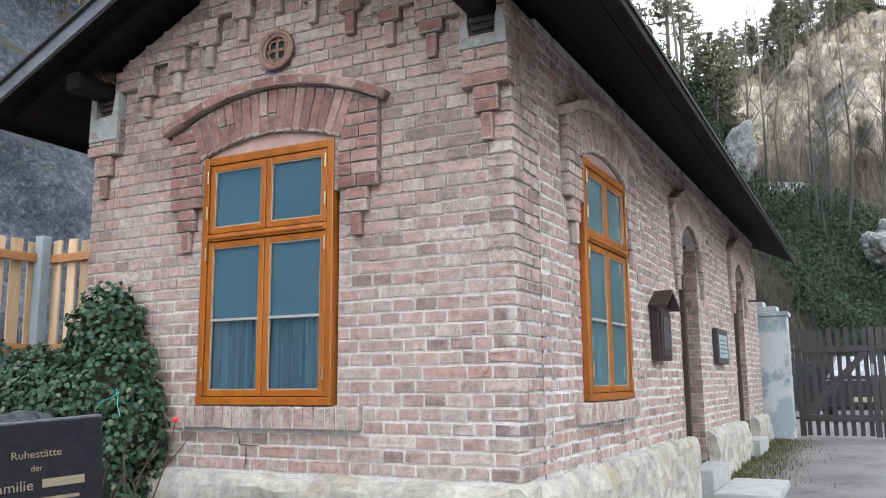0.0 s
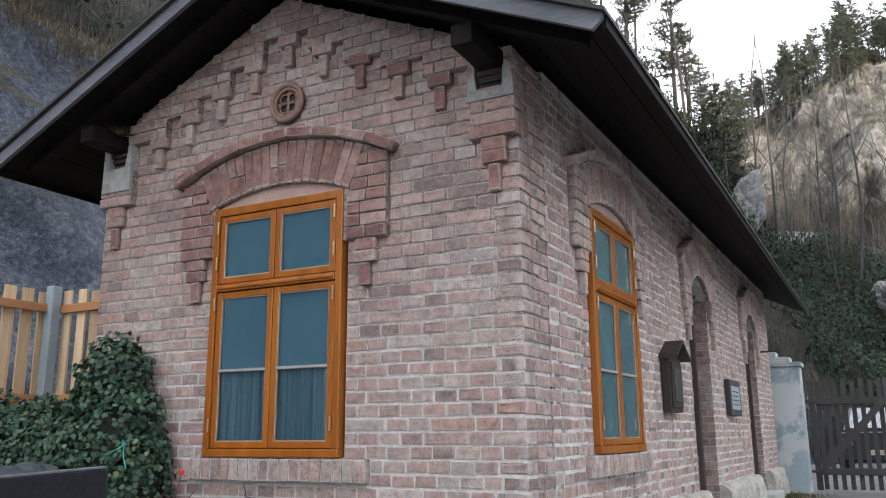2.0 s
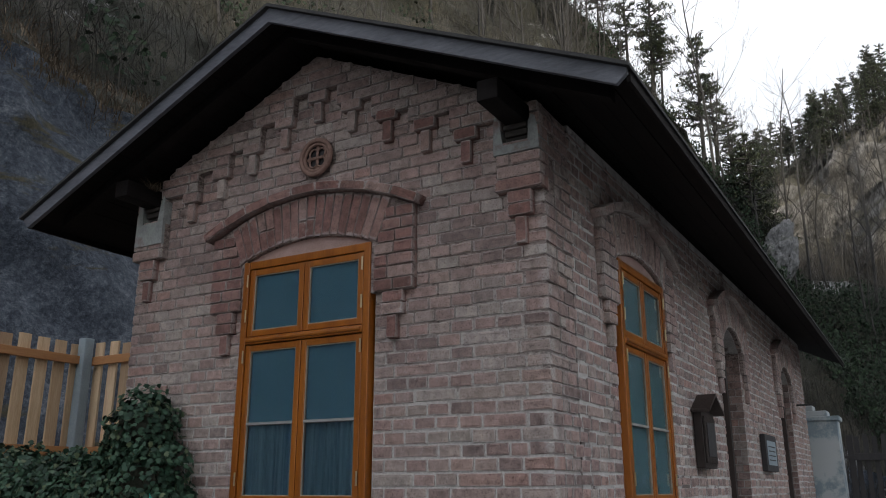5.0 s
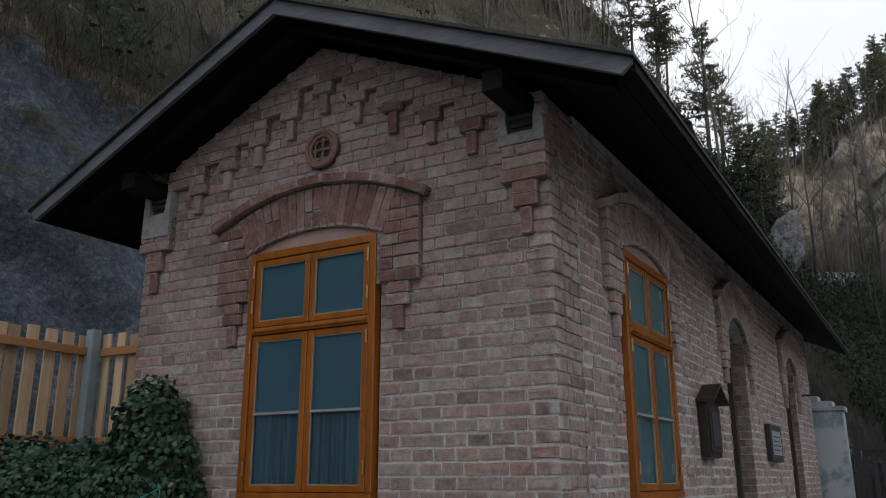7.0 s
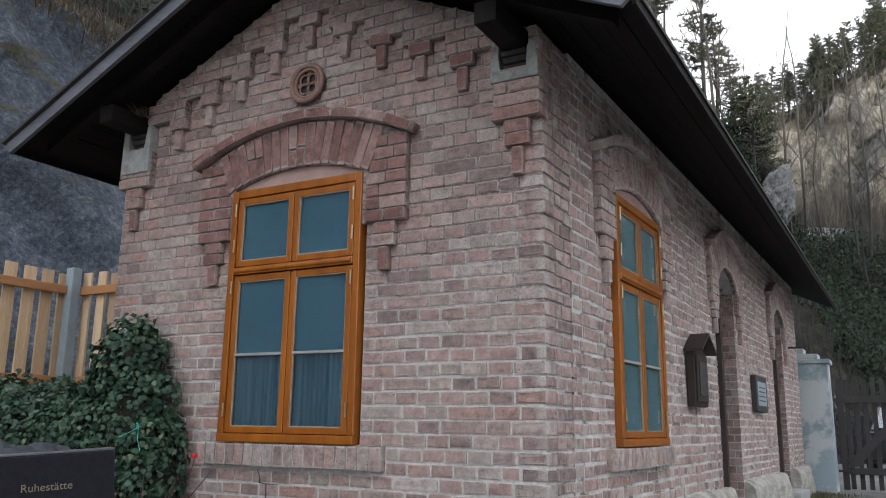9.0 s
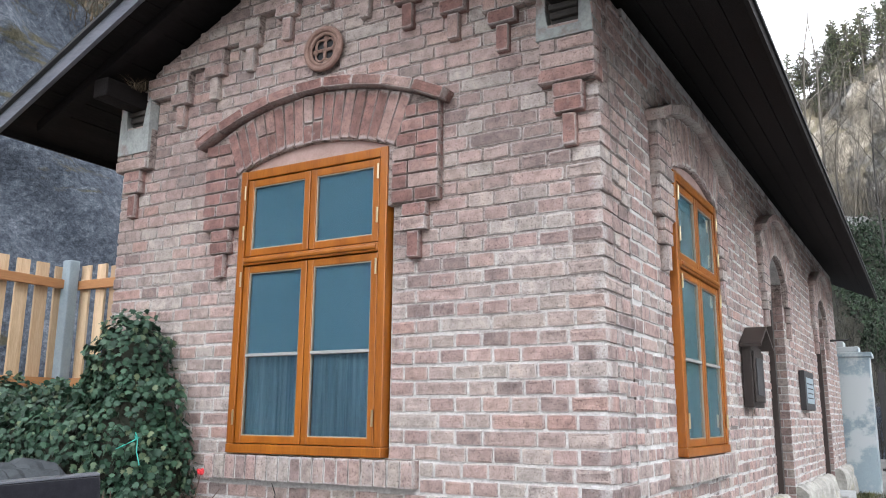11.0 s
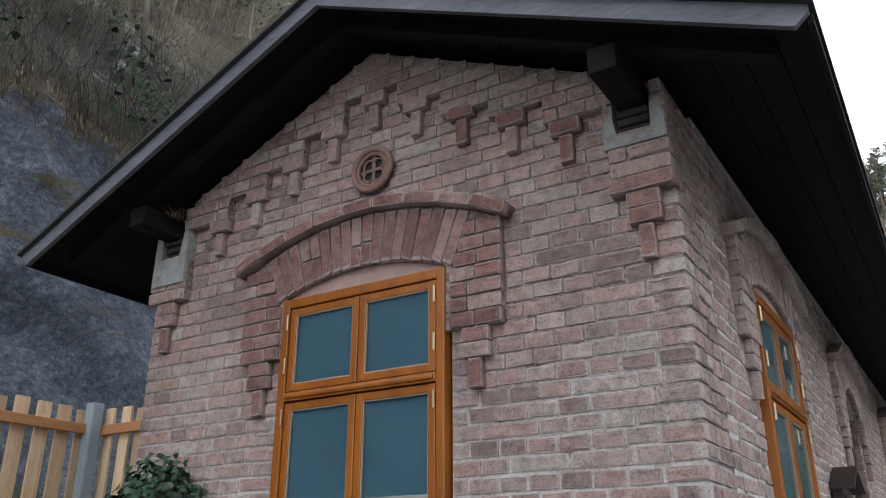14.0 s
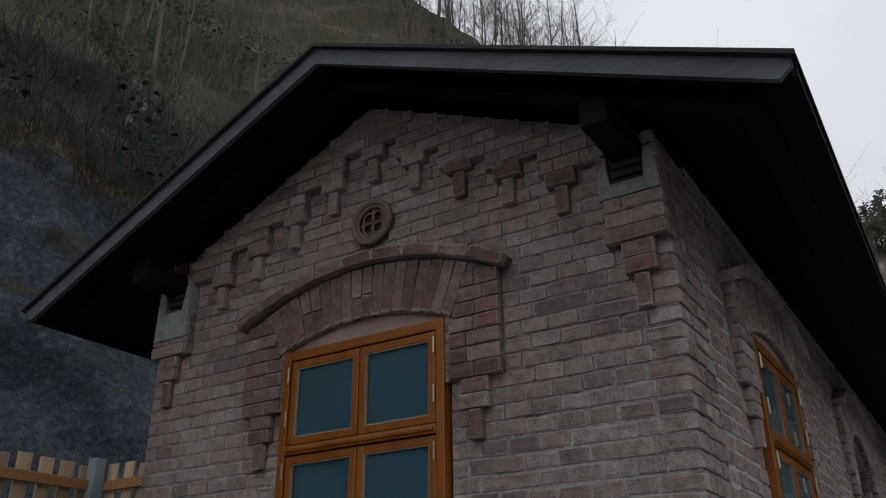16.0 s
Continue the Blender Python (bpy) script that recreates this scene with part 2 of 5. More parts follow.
def thing(name, label, category, at=None, group="", kind=""):
    ob = new(name)
    ob.empty_display_size = 0.1
    if at is not None:
        ob.matrix_basis = at
    return tagged(ob, label, category, group, kind)


def box(bm, x0, x1, y0, y1, z0, z1, bevel=0.0):
    v = [bm.verts.new(p) for p in ((x0, y0, z0), (x1, y0, z0), (x1, y1, z0), (x0, y1, z0), (x0, y0, z1), (x1, y0, z1), (x1, y1, z1), (x0, y1, z1))]
    f = [bm.faces.new([v[i] for i in q]) for q in ((3, 2, 1, 0), (4, 5, 6, 7), (0, 1, 5, 4), (1, 2, 6, 5), (2, 3, 7, 6), (3, 0, 4, 7))]
    if bevel:
        bmesh.ops.bevel(bm, geom=list({e for q in f for e in q.edges}), offset=bevel, segments=2, profile=0.6, affect="EDGES")
    return bm


def boxed(*size, bevel=0.0):
    return box(bmesh.new(), *size, bevel=bevel)


def prism(bm, outline, d0, d1):
    """A flat outline of (u, z) points, thick from d0 to d1 along y."""
    a = [bm.verts.new((u, d0, z)) for u, z in outline]
    b = [bm.verts.new((u, d1, z)) for u, z in outline]
    n = len(outline)
    bm.faces.new(a), bm.faces.new(b[::-1])
    for i in range(n):
        bm.faces.new((a[i], b[i], b[(i + 1) % n], a[(i + 1) % n]))
    bmesh.ops.recalc_face_normals(bm, faces=bm.faces[:])
    return bm


def tube(bm, points, radii, sides=6):
    """A tapered tube through points."""
    rings, n = [], len(points)
    for i, p in enumerate(points):
        p = Vector(p)
        way = (Vector(points[min(i + 1, n - 1)]) - Vector(points[max(i - 1, 0)])).normalized()
        side = way.cross(Vector((0.31, 0.87, 0.38))).normalized()
        other = way.cross(side)
        rings.append([bm.verts.new(p + radii[i] * (math.cos(a) * side + math.sin(a) * other)) for a in (2 * math.pi * k / sides for k in range(sides))])
    for a, b in zip(rings, rings[1:]):
        for k in range(sides):
            bm.faces.new((a[k], a[(k + 1) % sides], b[(k + 1) % sides], b[k]))
    bm.faces.new(rings[0][::-1]), bm.faces.new(rings[-1])
    return bm


def torus(bm, cx, cz, y, big, small, n=28, m=8):
    rings = []
    for i in range(n):
        a = 2 * math.pi * i / n
        rings.append([bm.verts.new((cx + (big + small * math.cos(b)) * math.cos(a), y + small * math.sin(b), cz + (big + small * math.cos(b)) * math.sin(a)))
                      for b in (2 * math.pi * j / m for j in range(m))])
    for i in range(n):
        p, q = rings[i], rings[(i + 1) % n]
        for j in range(m):
            bm.faces.new((p[j], p[(j + 1) % m], q[(j + 1) % m], q[j]))
    return bm


# ---- bricks ----
def brick_shape(rng):
    """A brick of unit size: front at y = 0, depth towards +y, worn arrises, broken corners and a flat face."""
    def ring(y0, y1, in_x, in_z, chip=1.0):
        out = []
        for sx, sz, order in ((-1, -1, 0), (1, -1, 1), (1, 1, 0), (-1, 1, 1)):
            cx, cz = chip * rng.uniform(0.01, 0.05), chip * rng.uniform(0.02, 0.13) * (2.0 if rng.random() < 0.12 else 1.0)
            x, z = 0.5 - rng.uniform(*in_x), 0.5 - rng.uniform(*in_z)
            a, b = (sx * x, sz * (z - cz)), (sx * (x - cx), sz * z)
            out += [(p[0], rng.uniform(y0, y1), p[1]) for p in ((a, b) if order == 0 else (b, a))]
        return out
    back = [(sx * 0.5, 1.0, sz * 0.5) for sx, sz in ((-1, -1), (-1, -1), (1, -1), (1, -1), (1, 1), (1, 1), (-1, 1), (-1, 1))]
    v = back + ring(0.06, 0.11, (0.0, 0.012), (0.0, 0.05)) + ring(0.0, 0.03, (0.004, 0.022), (0.012, 0.06)) + ring(-0.03, 0.02, (0.07, 0.13), (0.13, 0.24), 1.6)
    f = [tuple(range(24, 32))] + [(o + k, o + (k + 1) % 8, o + 8 + (k + 1) % 8, o + 8 + k) for o in (16, 8, 0) for k in range(8)]
    return v, f


EDGE = [0.0] * 8 + [1.0] * 16 + [0.0] * 8


_rng = random.Random(5)
SHAPES = [brick_shape(_rng) for _ in range(16)]


def brick_meshes(mat):
    out = []
    for v, f in SHAPES:
        me = bpy.data.meshes.new("brick")
        me.from_pydata(v, [], f)
        me.attributes.new("arris", "FLOAT", "POINT").data.foreach_set("value", EDGE)
        me.materials.append(mat)
        out.append(me)
    return out


MESH_FIELD, MESH_RED = brick_meshes(M_BRICK), brick_meshes(M_RED)


def lay(bricks, parent, meshes, joined_mat, limit, nearest, name="brick"):
    """Lays bricks (u, d, z, length, depth, height, turn); the nearest ones singly, the rest as one joined part."""
    rng = random.Random(len(bricks))
    bricks = sorted(bricks, key=nearest)
    for u, d, z, le, de, h, turn in bricks[:limit]:
        ob = new(name, rng.choice(meshes))
        ob.parent = parent
        ob.matrix_basis = Matrix.Translation((u, d, z)) @ Matrix.Rotation(turn, 4, "Y") @ Matrix.Diagonal((le, de, h, 1))
    verts, faces = [], []
    for u, d, z, le, de, h, turn in bricks[limit:]:
        v, f = rng.choice(SHAPES)
        base, c, s = len(verts), math.cos(turn), math.sin(turn)
        for a, b, e in v:
            a, b, e = a * le, b * de, e * h
            verts.append((u + a * c + e * s, d + b, z - a * s + e * c))
        faces += [tuple(base + i for i in q) for q in f]
    if verts:
        me = bpy.data.meshes.new("bricks")
        me.from_pydata(verts, [], faces)
        me.attributes.new("arris", "FLOAT", "POINT").data.foreach_set("value", EDGE * (len(verts) // len(EDGE)))
        me.materials.append(joined_mat)
        ob = new("bricks", me)
        ob.parent = parent
        tagged(ob, "weathered pinkish bricks farther along", kind="stuff")


COURSE, JOINT = 0.0785, 0.011


def courses(spans, z0, z1, rng, front=0.0, depth=0.07, stretcher=0.3, wobble=0.003, unit=0.148, joint=JOINT, uneven=1.0):
    """Bricks of a wall: spans(z) gives the stretches of u that each course fills."""
    out, k = [], 0
    z = z0
    while z < z1 - 0.02:
        h = min(COURSE, z1 - z)
        for u0, u1, de0, de1 in spans(z + h / 2, k):
            u, first = u0, True
            while u < u1 - 0.02:
                long = rng.random() < (stretcher if k % 2 else stretcher * 0.35)
                le = (2 * unit if long else unit) * rng.uniform(0.95, 1.05)
                if first and k % 2 == 0 and not long:
                    le *= 0.6
                if u + le > u1 - 0.06:
                    le = u1 - u
                    if le > 2.2 * unit:
                        le *= 0.5
                de = depth
                d = front + rng.uniform(-wobble, wobble)
                if first and de0:
                    de = de0
                if u + le >= u1 - 0.001 and de1:
                    de = de1
                ends = (0 if (first and de0) else 1, 0 if (u + le >= u1 - 0.001 and de1) else 1)
                a, b = u + ends[0] * joint / 2, u + le - ends[1] * joint / 2
                out.append(((a + b) / 2, d, z + h / 2 + uneven * rng.uniform(-0.002, 0.002), b - a, de, h - joint * rng.uniform(1 - 0.3 * uneven, 1 + 0.3 * uneven), uneven * rng.uniform(-0.009, 0.009)))
                u, first = u + le, False
        z, k = z + COURSE, k + 1
    return out


def minus(spans, holes):
    for h0, h1 in holes:
        out = []
        for a, b in spans:
            if h1 <= a or h0 >= b:
                out.append((a, b))
            else:
                if h0 - a > 0.03:
                    out.append((a, h0))
                if b - h1 > 0.03:
                    out.append((h1, b))
        spans = out
    return spans


# ---- the lie of the house ----
W, LEN = 3.40, 10.1           # width of the gable, length of the side
MID = -1.69                   # the gable's middle
PLINTH = 0.735
APEX, FALL = 4.376, 0.458     # roof's top line and slope
OVER, EAVE = 0.56, 0.68      # overhangs
SIDE = pose(0, 0, 0, 0, 0, 89.3)      # the long wall stands a little out of square

GATE_Y = 10.3


def ground_z(x, y):
    return 0.02 + 0.030 * max(-8.0, min(y, 11.0))


def under_roof(u):
    return APEX - 0.13 - FALL * abs(u - MID)


def arc_z(u, c, half, spring, apex):
    """Height of a segmental arch at u."""
    sag = apex - spring
    r = (half * half + sag * sag) / (2 * sag)
    return apex - r + math.sqrt(max(r * r - (u - c) ** 2, 0))


house = thing("house", "small old pink brick gatekeeper's house with black overhanging roof", "house")

# (centre along the wall, half width, sill height, spring height, apex height)
WINDOWS = {"gable": (-1.71, 0.54, 1.142, 2.79, 2.89), "side": (1.64, 0.54, 1.142, 2.79, 2.89)}
DOOR1 = (4.70, 0.47, 0.42, 2.68, 2.88)
DOOR2 = (8.10, 0.45, 0.48, 2.70, 2.88)


def core(bm, u0, u1, openings, top, d0=0.013, d1=0.40):
    """The mortar body of a wall, with real openings."""
    edges = sorted({u0, u1, *[c - h for c, h, *_ in openings], *[c + h for c, h, *_ in openings]})
    for a, b in zip(edges, edges[1:]):
        m = (a + b) / 2
        hole = [o for o in openings if abs(m - o[0]) < o[1]]
        lo = -0.6
        if hole:
            c, h, sill, spring, apex = hole[0]
            box(bm, a, b, d0, d1, lo, sill)
            n = 10
            for i in range(n):
                p, q = a + (b - a) * i / n, a + (b - a) * (i + 1) / n
                prism(bm, [(p, arc_z(p, c, h, spring, apex)), (q, arc_z(q, c, h, spring, apex)), (q, top(q)), (p, top(p))], d0, d1)
        elif a < MID < b:
            prism(bm, [(a, lo), (b, lo), (b, top(b)), (MID, top(MID)), (a, top(a))], d0, d1)
        else:
            prism(bm, [(a, lo), (b, lo), (b, top(b)), (a, top(a))], d0, d1)
    return bm


def label_halves(z):
    """Half width, on either side of an opening's middle, of the raised surround at height z."""
    if z < 2.452:
        return None
    if z < 3.0:
        return 0.845
    s = 3.27 - z
    return math.sqrt(max(0.0, 0.9 ** 2 * s / 0.27)) if s > 0 else None


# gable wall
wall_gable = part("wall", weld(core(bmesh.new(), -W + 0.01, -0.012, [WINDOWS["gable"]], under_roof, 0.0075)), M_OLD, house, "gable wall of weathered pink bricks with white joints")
# side wall, in its own frame: u runs along it, outwards is -y
wall_side = part("wall", weld(core(bmesh.new(), 0.40, LEN, [WINDOWS["side"], DOOR1, DOOR2], lambda u: 3.50, 0.006)), M_MORTAR, house, "long side wall of weathered pink bricks", SIDE)
part("wall", boxed(-W, -W + 0.4, 0.405, LEN, -0.6, 3.50), M_MORTAR, house, "far long wall of the house")
bm = bmesh.new()
prism(bm, [(-W + 0.405, -0.6), (-0.405, -0.6), (-0.405, 3.5), (MID, under_roof(MID)), (-W + 0.405, 3.5)], LEN - 0.4, LEN - 0.002)
part("wall", bm, M_MORTAR, house, "rear gable wall of the house")
part("floor", boxed(-W + 0.41, -0.41, 0.41, LEN - 0.41, 0.3, 0.5), M_INNERSHADE, house)

STEPS = [(0.19, 3.965), (0.482, 3.83), (0.775, 3.69), (1.08, 3.555), (1.40, 3.42)]


def step_z(u):
    """Lower edge of the corbelled band under the roof."""
    a = abs(u - MID)
    for half, z in STEPS:
        if a <= half:
            return z
    return 2.945


def gable_spans(z, k):
    half = (APEX - 0.16 - z) / FALL
    left, right = max(-W, MID - half), min(0.0, MID + half)
    quoin = k % 2 == 0
    s = [(left, right if quoin or right < -0.01 else -0.15)]
    c, h, sill, spring, apex = WINDOWS["gable"]
    holes = []
    if 1.0 < z < 1.15:
        holes.append((-2.40, -0.985))
    if sill < z < apex:
        holes.append((c - h, c + h))
    if label_halves(z):
        holes.append((c - label_halves(z), c + label_halves(z)))
    limit = [hw for hw, zz in STEPS if zz > z]
    if z > 2.945:
        w = max(limit) if limit else 0.0
        holes += [(-W, MID - w), (MID + w, 0.0)]
    if (z - 3.47) ** 2 < 0.14 ** 2:
        w = math.sqrt(0.14 ** 2 - (z - 3.47) ** 2)
        holes.append((-1.668 - w, -1.668 + w))
    return [(a, b, 0, 0.14 if b > -0.001 else 0) for a, b in minus(s, holes)]


def band_spans(z, k):
    half = (APEX - 0.15 - z) / FALL
    s = [(max(-W, MID - half), min(0.0, MID + half))]
    inner = [hw for hw, zz in STEPS if zz > z]
    w = max(inner) if inner else 0.0
    holes = [(MID - w, MID + w)] if w else []
    if z > 3.225:
        holes += [(-0.245, -0.07), (-3.33, -3.155)]
    return [(a, b, 0.12 if a < -W + 0.001 else 0, 0.12 if b > -0.001 else 0) for a, b in minus(s, holes)]


def side_spans(z, k):
    quoin = k % 2 == 1
    holes = []
    for o in (WINDOWS["side"], DOOR1, DOOR2):
        c, h, sill, spring, apex = o
        if sill < z < apex:
            holes.append((c - h, c + h))
        if label_halves(z):
            w = label_halves(z) - (0.54 - h)
            holes.append((c - w, c + w))
    if 1.0 < z < 1.15:
        holes.append((0.92, 2.33))
    return [(a, b, 0.14 if a < 0.001 else 0, 0) for a, b in minus([(0.0 if quoin else 0.15, LEN)], holes)]


def surround(parent, o, rng):
    """The raised brick surround over an opening: soldiers, hood, stepped ends. Returns its bricks."""
    c, h, sill, spring, apex = o
    out = []
    out_half = 0.305 + h
    sag = apex - spring
    r = (h * h + sag * sag) / (2 * sag)
    zc = apex - r
    lim = math.asin((h + 0.03) / r)
    n = max(9, int(2 * lim * (r + 0.15) / 0.071))
    hood = lambda u: arc_z(u, c, out_half + 0.02, 2.97, 3.185)
    for i in range(n):
        a = -lim + 2 * lim * (i + 0.5) / n
        mid = r + 0.15
        u = c + mid * math.sin(a)
        top = r
        while zc + top * math.cos(a) < hood(c + top * math.sin(a)) and top < r + 0.6:
            top += 0.01
        le = top - r
        wid = 2 * lim * mid / n - 0.008
        if rng.random() < 0.2:
            cut = rng.uniform(0.4, 0.6)
            for q0, q1 in ((0, cut), (cut, 1)):
                m = r + le * (q0 + q1) / 2
                out.append((c + m * math.sin(a), -0.05 + rng.uniform(-0.003, 0.003), zc + m * math.cos(a), wid, 0.09, le * (q1 - q0) - 0.006, a))
        else:
            m = r + le / 2
            out.append((c + m * math.sin(a), -0.05 + rng.uniform(-0.003, 0.003), zc + m * math.cos(a), wid, 0.09, le, a))
    z = 2.452
    while z < 3.08:
        for s in (-1, 1):
            zm = z + COURSE / 2
            inner = h + 0.012
            if zm > spring - 0.02:
                inner = h + 0.03 + (zm - spring) * 0.38
            outer = out_half
            if zm > 2.97:
                outer = out_half - (zm - 2.97) * 3.0
            if outer - inner > 0.04:
                cuts = [inner, outer] if outer - inner < 0.2 else [inner, inner + (outer - inner) * rng.choice((0.35, 0.5, 0.62)), outer]
                for a, b in zip(cuts, cuts[1:]):
                    out.append((c + s * (a + b) / 2, -0.05 + rng.uniform(-0.003, 0.003), zm, b - a - 0.008, 0.09, COURSE - 0.008, 0))
        z += COURSE
    for s in (-1, 1):
        for j in range(2):
            out.append((c + s * (h + 0.155), -0.05 + rng.uniform(-0.003, 0.003), 2.452 - 0.038 - 0.076 * j, 0.15, 0.09, 0.07, 0))
        out.append((c + s * (h + 0.15), -0.045, 2.228, 0.068, 0.08, 0.145, 0))
    # hood mould: a row of bricks on edge along the arch
    wide = out_half + 0.065
    hsag = 3.255 - 3.03
    hr = (wide * wide + hsag * hsag) / (2 * hsag)
    hz = 3.255 - hr
    hl = math.asin(wide / hr)
    n = 9 if h > 0.5 else 8
    for i in range(n):
        a = -hl + 2 * hl * (i + 0.5) / n
        m = hr - 0.032
        out.append((c + m * math.sin(a), -0.105 + rng.uniform(-0.002, 0.002), hz + m * math.cos(a), 2 * hl * hr / n - 0.004, 0.14, 0.064, a))
    return out


def backing(parent, o):
    """The mortar body behind a surround."""
    c, h, sill, spring, apex = o
    w = h + 0.30
    bm = bmesh.new()
    n = 16
    for i in range(n):
        a, b = c - w + 2 * w * i / n, c - w + 2 * w * (i + 1) / n
        lo = [2.455 if abs(x - c) > h else arc_z(x, c, h, spring, apex) + 0.004 for x in (a, b)]
        m = (a + b) / 2
        if abs(m - c) > h:
            lo = [2.455, 2.455]
        elif abs(a - c) > h or abs(b - c) > h:
            lo = [max(lo[0], spring), max(lo[1], spring)]
        hi = [arc_z(x, c, w + 0.02, 2.975, 3.20) for x in (a, b)]
        prism(bm, [(a, lo[0]), (b, lo[1]), (b, hi[1]), (a, hi[0])], -0.032, 0.011)
    return bm


RNG = random.Random(11)
SURROUNDS = []
for name, o, at in (("gable", WINDOWS["gable"], None), ("side", WINDOWS["side"], SIDE), ("door", DOOR1, SIDE), ("door", DOOR2, SIDE)):
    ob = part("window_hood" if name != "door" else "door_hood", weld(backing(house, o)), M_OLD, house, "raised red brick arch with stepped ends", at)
    SURROUNDS.append((ob, surround(ob, o, RNG)))

# corbelled band, T-shaped drops and corner blocks on the gable
bm = bmesh.new()
edges = [MID - W / 2 + 0.01] + sorted([MID + s * hw for hw, _ in STEPS for s in (-1, 1)]) + [-0.012]
for a, b in zip(edges, edges[1:]):
    m = (a + b) / 2
    lo = step_z(m) + 0.004
    corner = lo < 3.0
    pts = [(a, lo), (b, lo), (b, under_roof(b)), (MID, under_roof(MID)), (a, under_roof(a))] if a < MID < b else [(a, lo), (b, lo), (b, under_roof(b)), (a, under_roof(a))]
    if corner:
        pts = [(a, lo), (b, lo), (b, 3.22), (a, 3.22)]
    prism(bm, pts, -0.044, 0.011)
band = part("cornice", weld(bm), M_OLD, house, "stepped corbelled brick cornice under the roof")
BAND = courses(band_spans, 2.945, 4.2, RNG, -0.056, 0.08, 0.62, 0.002)
TEES = []
for k in range(-4, 5):
    u, z = -1.667 + 0.2925 * k, STEPS[abs(k)][1]
    TEES.append((u, -0.058, z - 0.041, 0.158, 0.08, 0.076, RNG.uniform(-0.015, 0.015)))
    TEES.append((u, -0.042, z - 0.157, 0.066, 0.06, 0.15, RNG.uniform(-0.02, 0.02)))
for u in (-0.145, -3.245):
    for j in range(2):
        TEES.append((u, -0.052, 2.945 - 0.038 - 0.076 * j, 0.152, 0.07, 0.075, 0))
    TEES.append((u, -0.040, 2.708, 0.066, 0.06, 0.165, 0))
    TEES.append((u + (0.0 if u > -1 else -0.005), -0.066, 2.985, 0.30, 0.1, 0.074, 0))

# brick sills on edge
SILLS = []
for c, lo, hi, at in ((-1.69, -2.40, -0.985, None), (1.625, 0.92, 2.33, SIDE)):
    ob = part("window_sill", boxed(lo + 0.01, hi - 0.01, -0.045, 0.02, 1.005, 1.128), M_MORTAR, house, "sill of bricks set on edge", at)
    n = 18
    rows = [(lo + (hi - lo) * (i + 0.5) / n, -0.055 + RNG.uniform(-0.003, 0.003), 1.067, (hi - lo) / n - 0.010, 0.09, 0.138, RNG.uniform(-0.02, 0.02)) for i in range(n)]
    SILLS.append((ob, rows))


# ---- windows ----
M_GLASS, _t, _b = material("window_glass", 0.03)
_b.inputs["Base Color"].default_value = (0.75, 0.9, 0.95, 1)
_b.inputs["Transmission Weight"].default_value = 1.0
_b.inputs["IOR"].default_value = 1.45


def pleats(u0, u1, z0, z1, d0, deep):
    """A hanging cloth in soft folds."""
    bm, n, last = bmesh.new(), 60, None
    for i in range(n + 1):
        u = u0 + (u1 - u0) * i / n
        d = d0 + deep * math.sin(i * 0.62) + 0.3 * deep * math.sin(i * 1.7 + 1)
        cur = [bm.verts.new((u, d, z)) for z in (z0, z1)]
        if last:
            bm.faces.new((last[0], cur[0], cur[1], last[1]))
        last = cur
    bmesh.ops.solidify(bm, geom=bm.faces[:], thickness=0.002)
    return bm


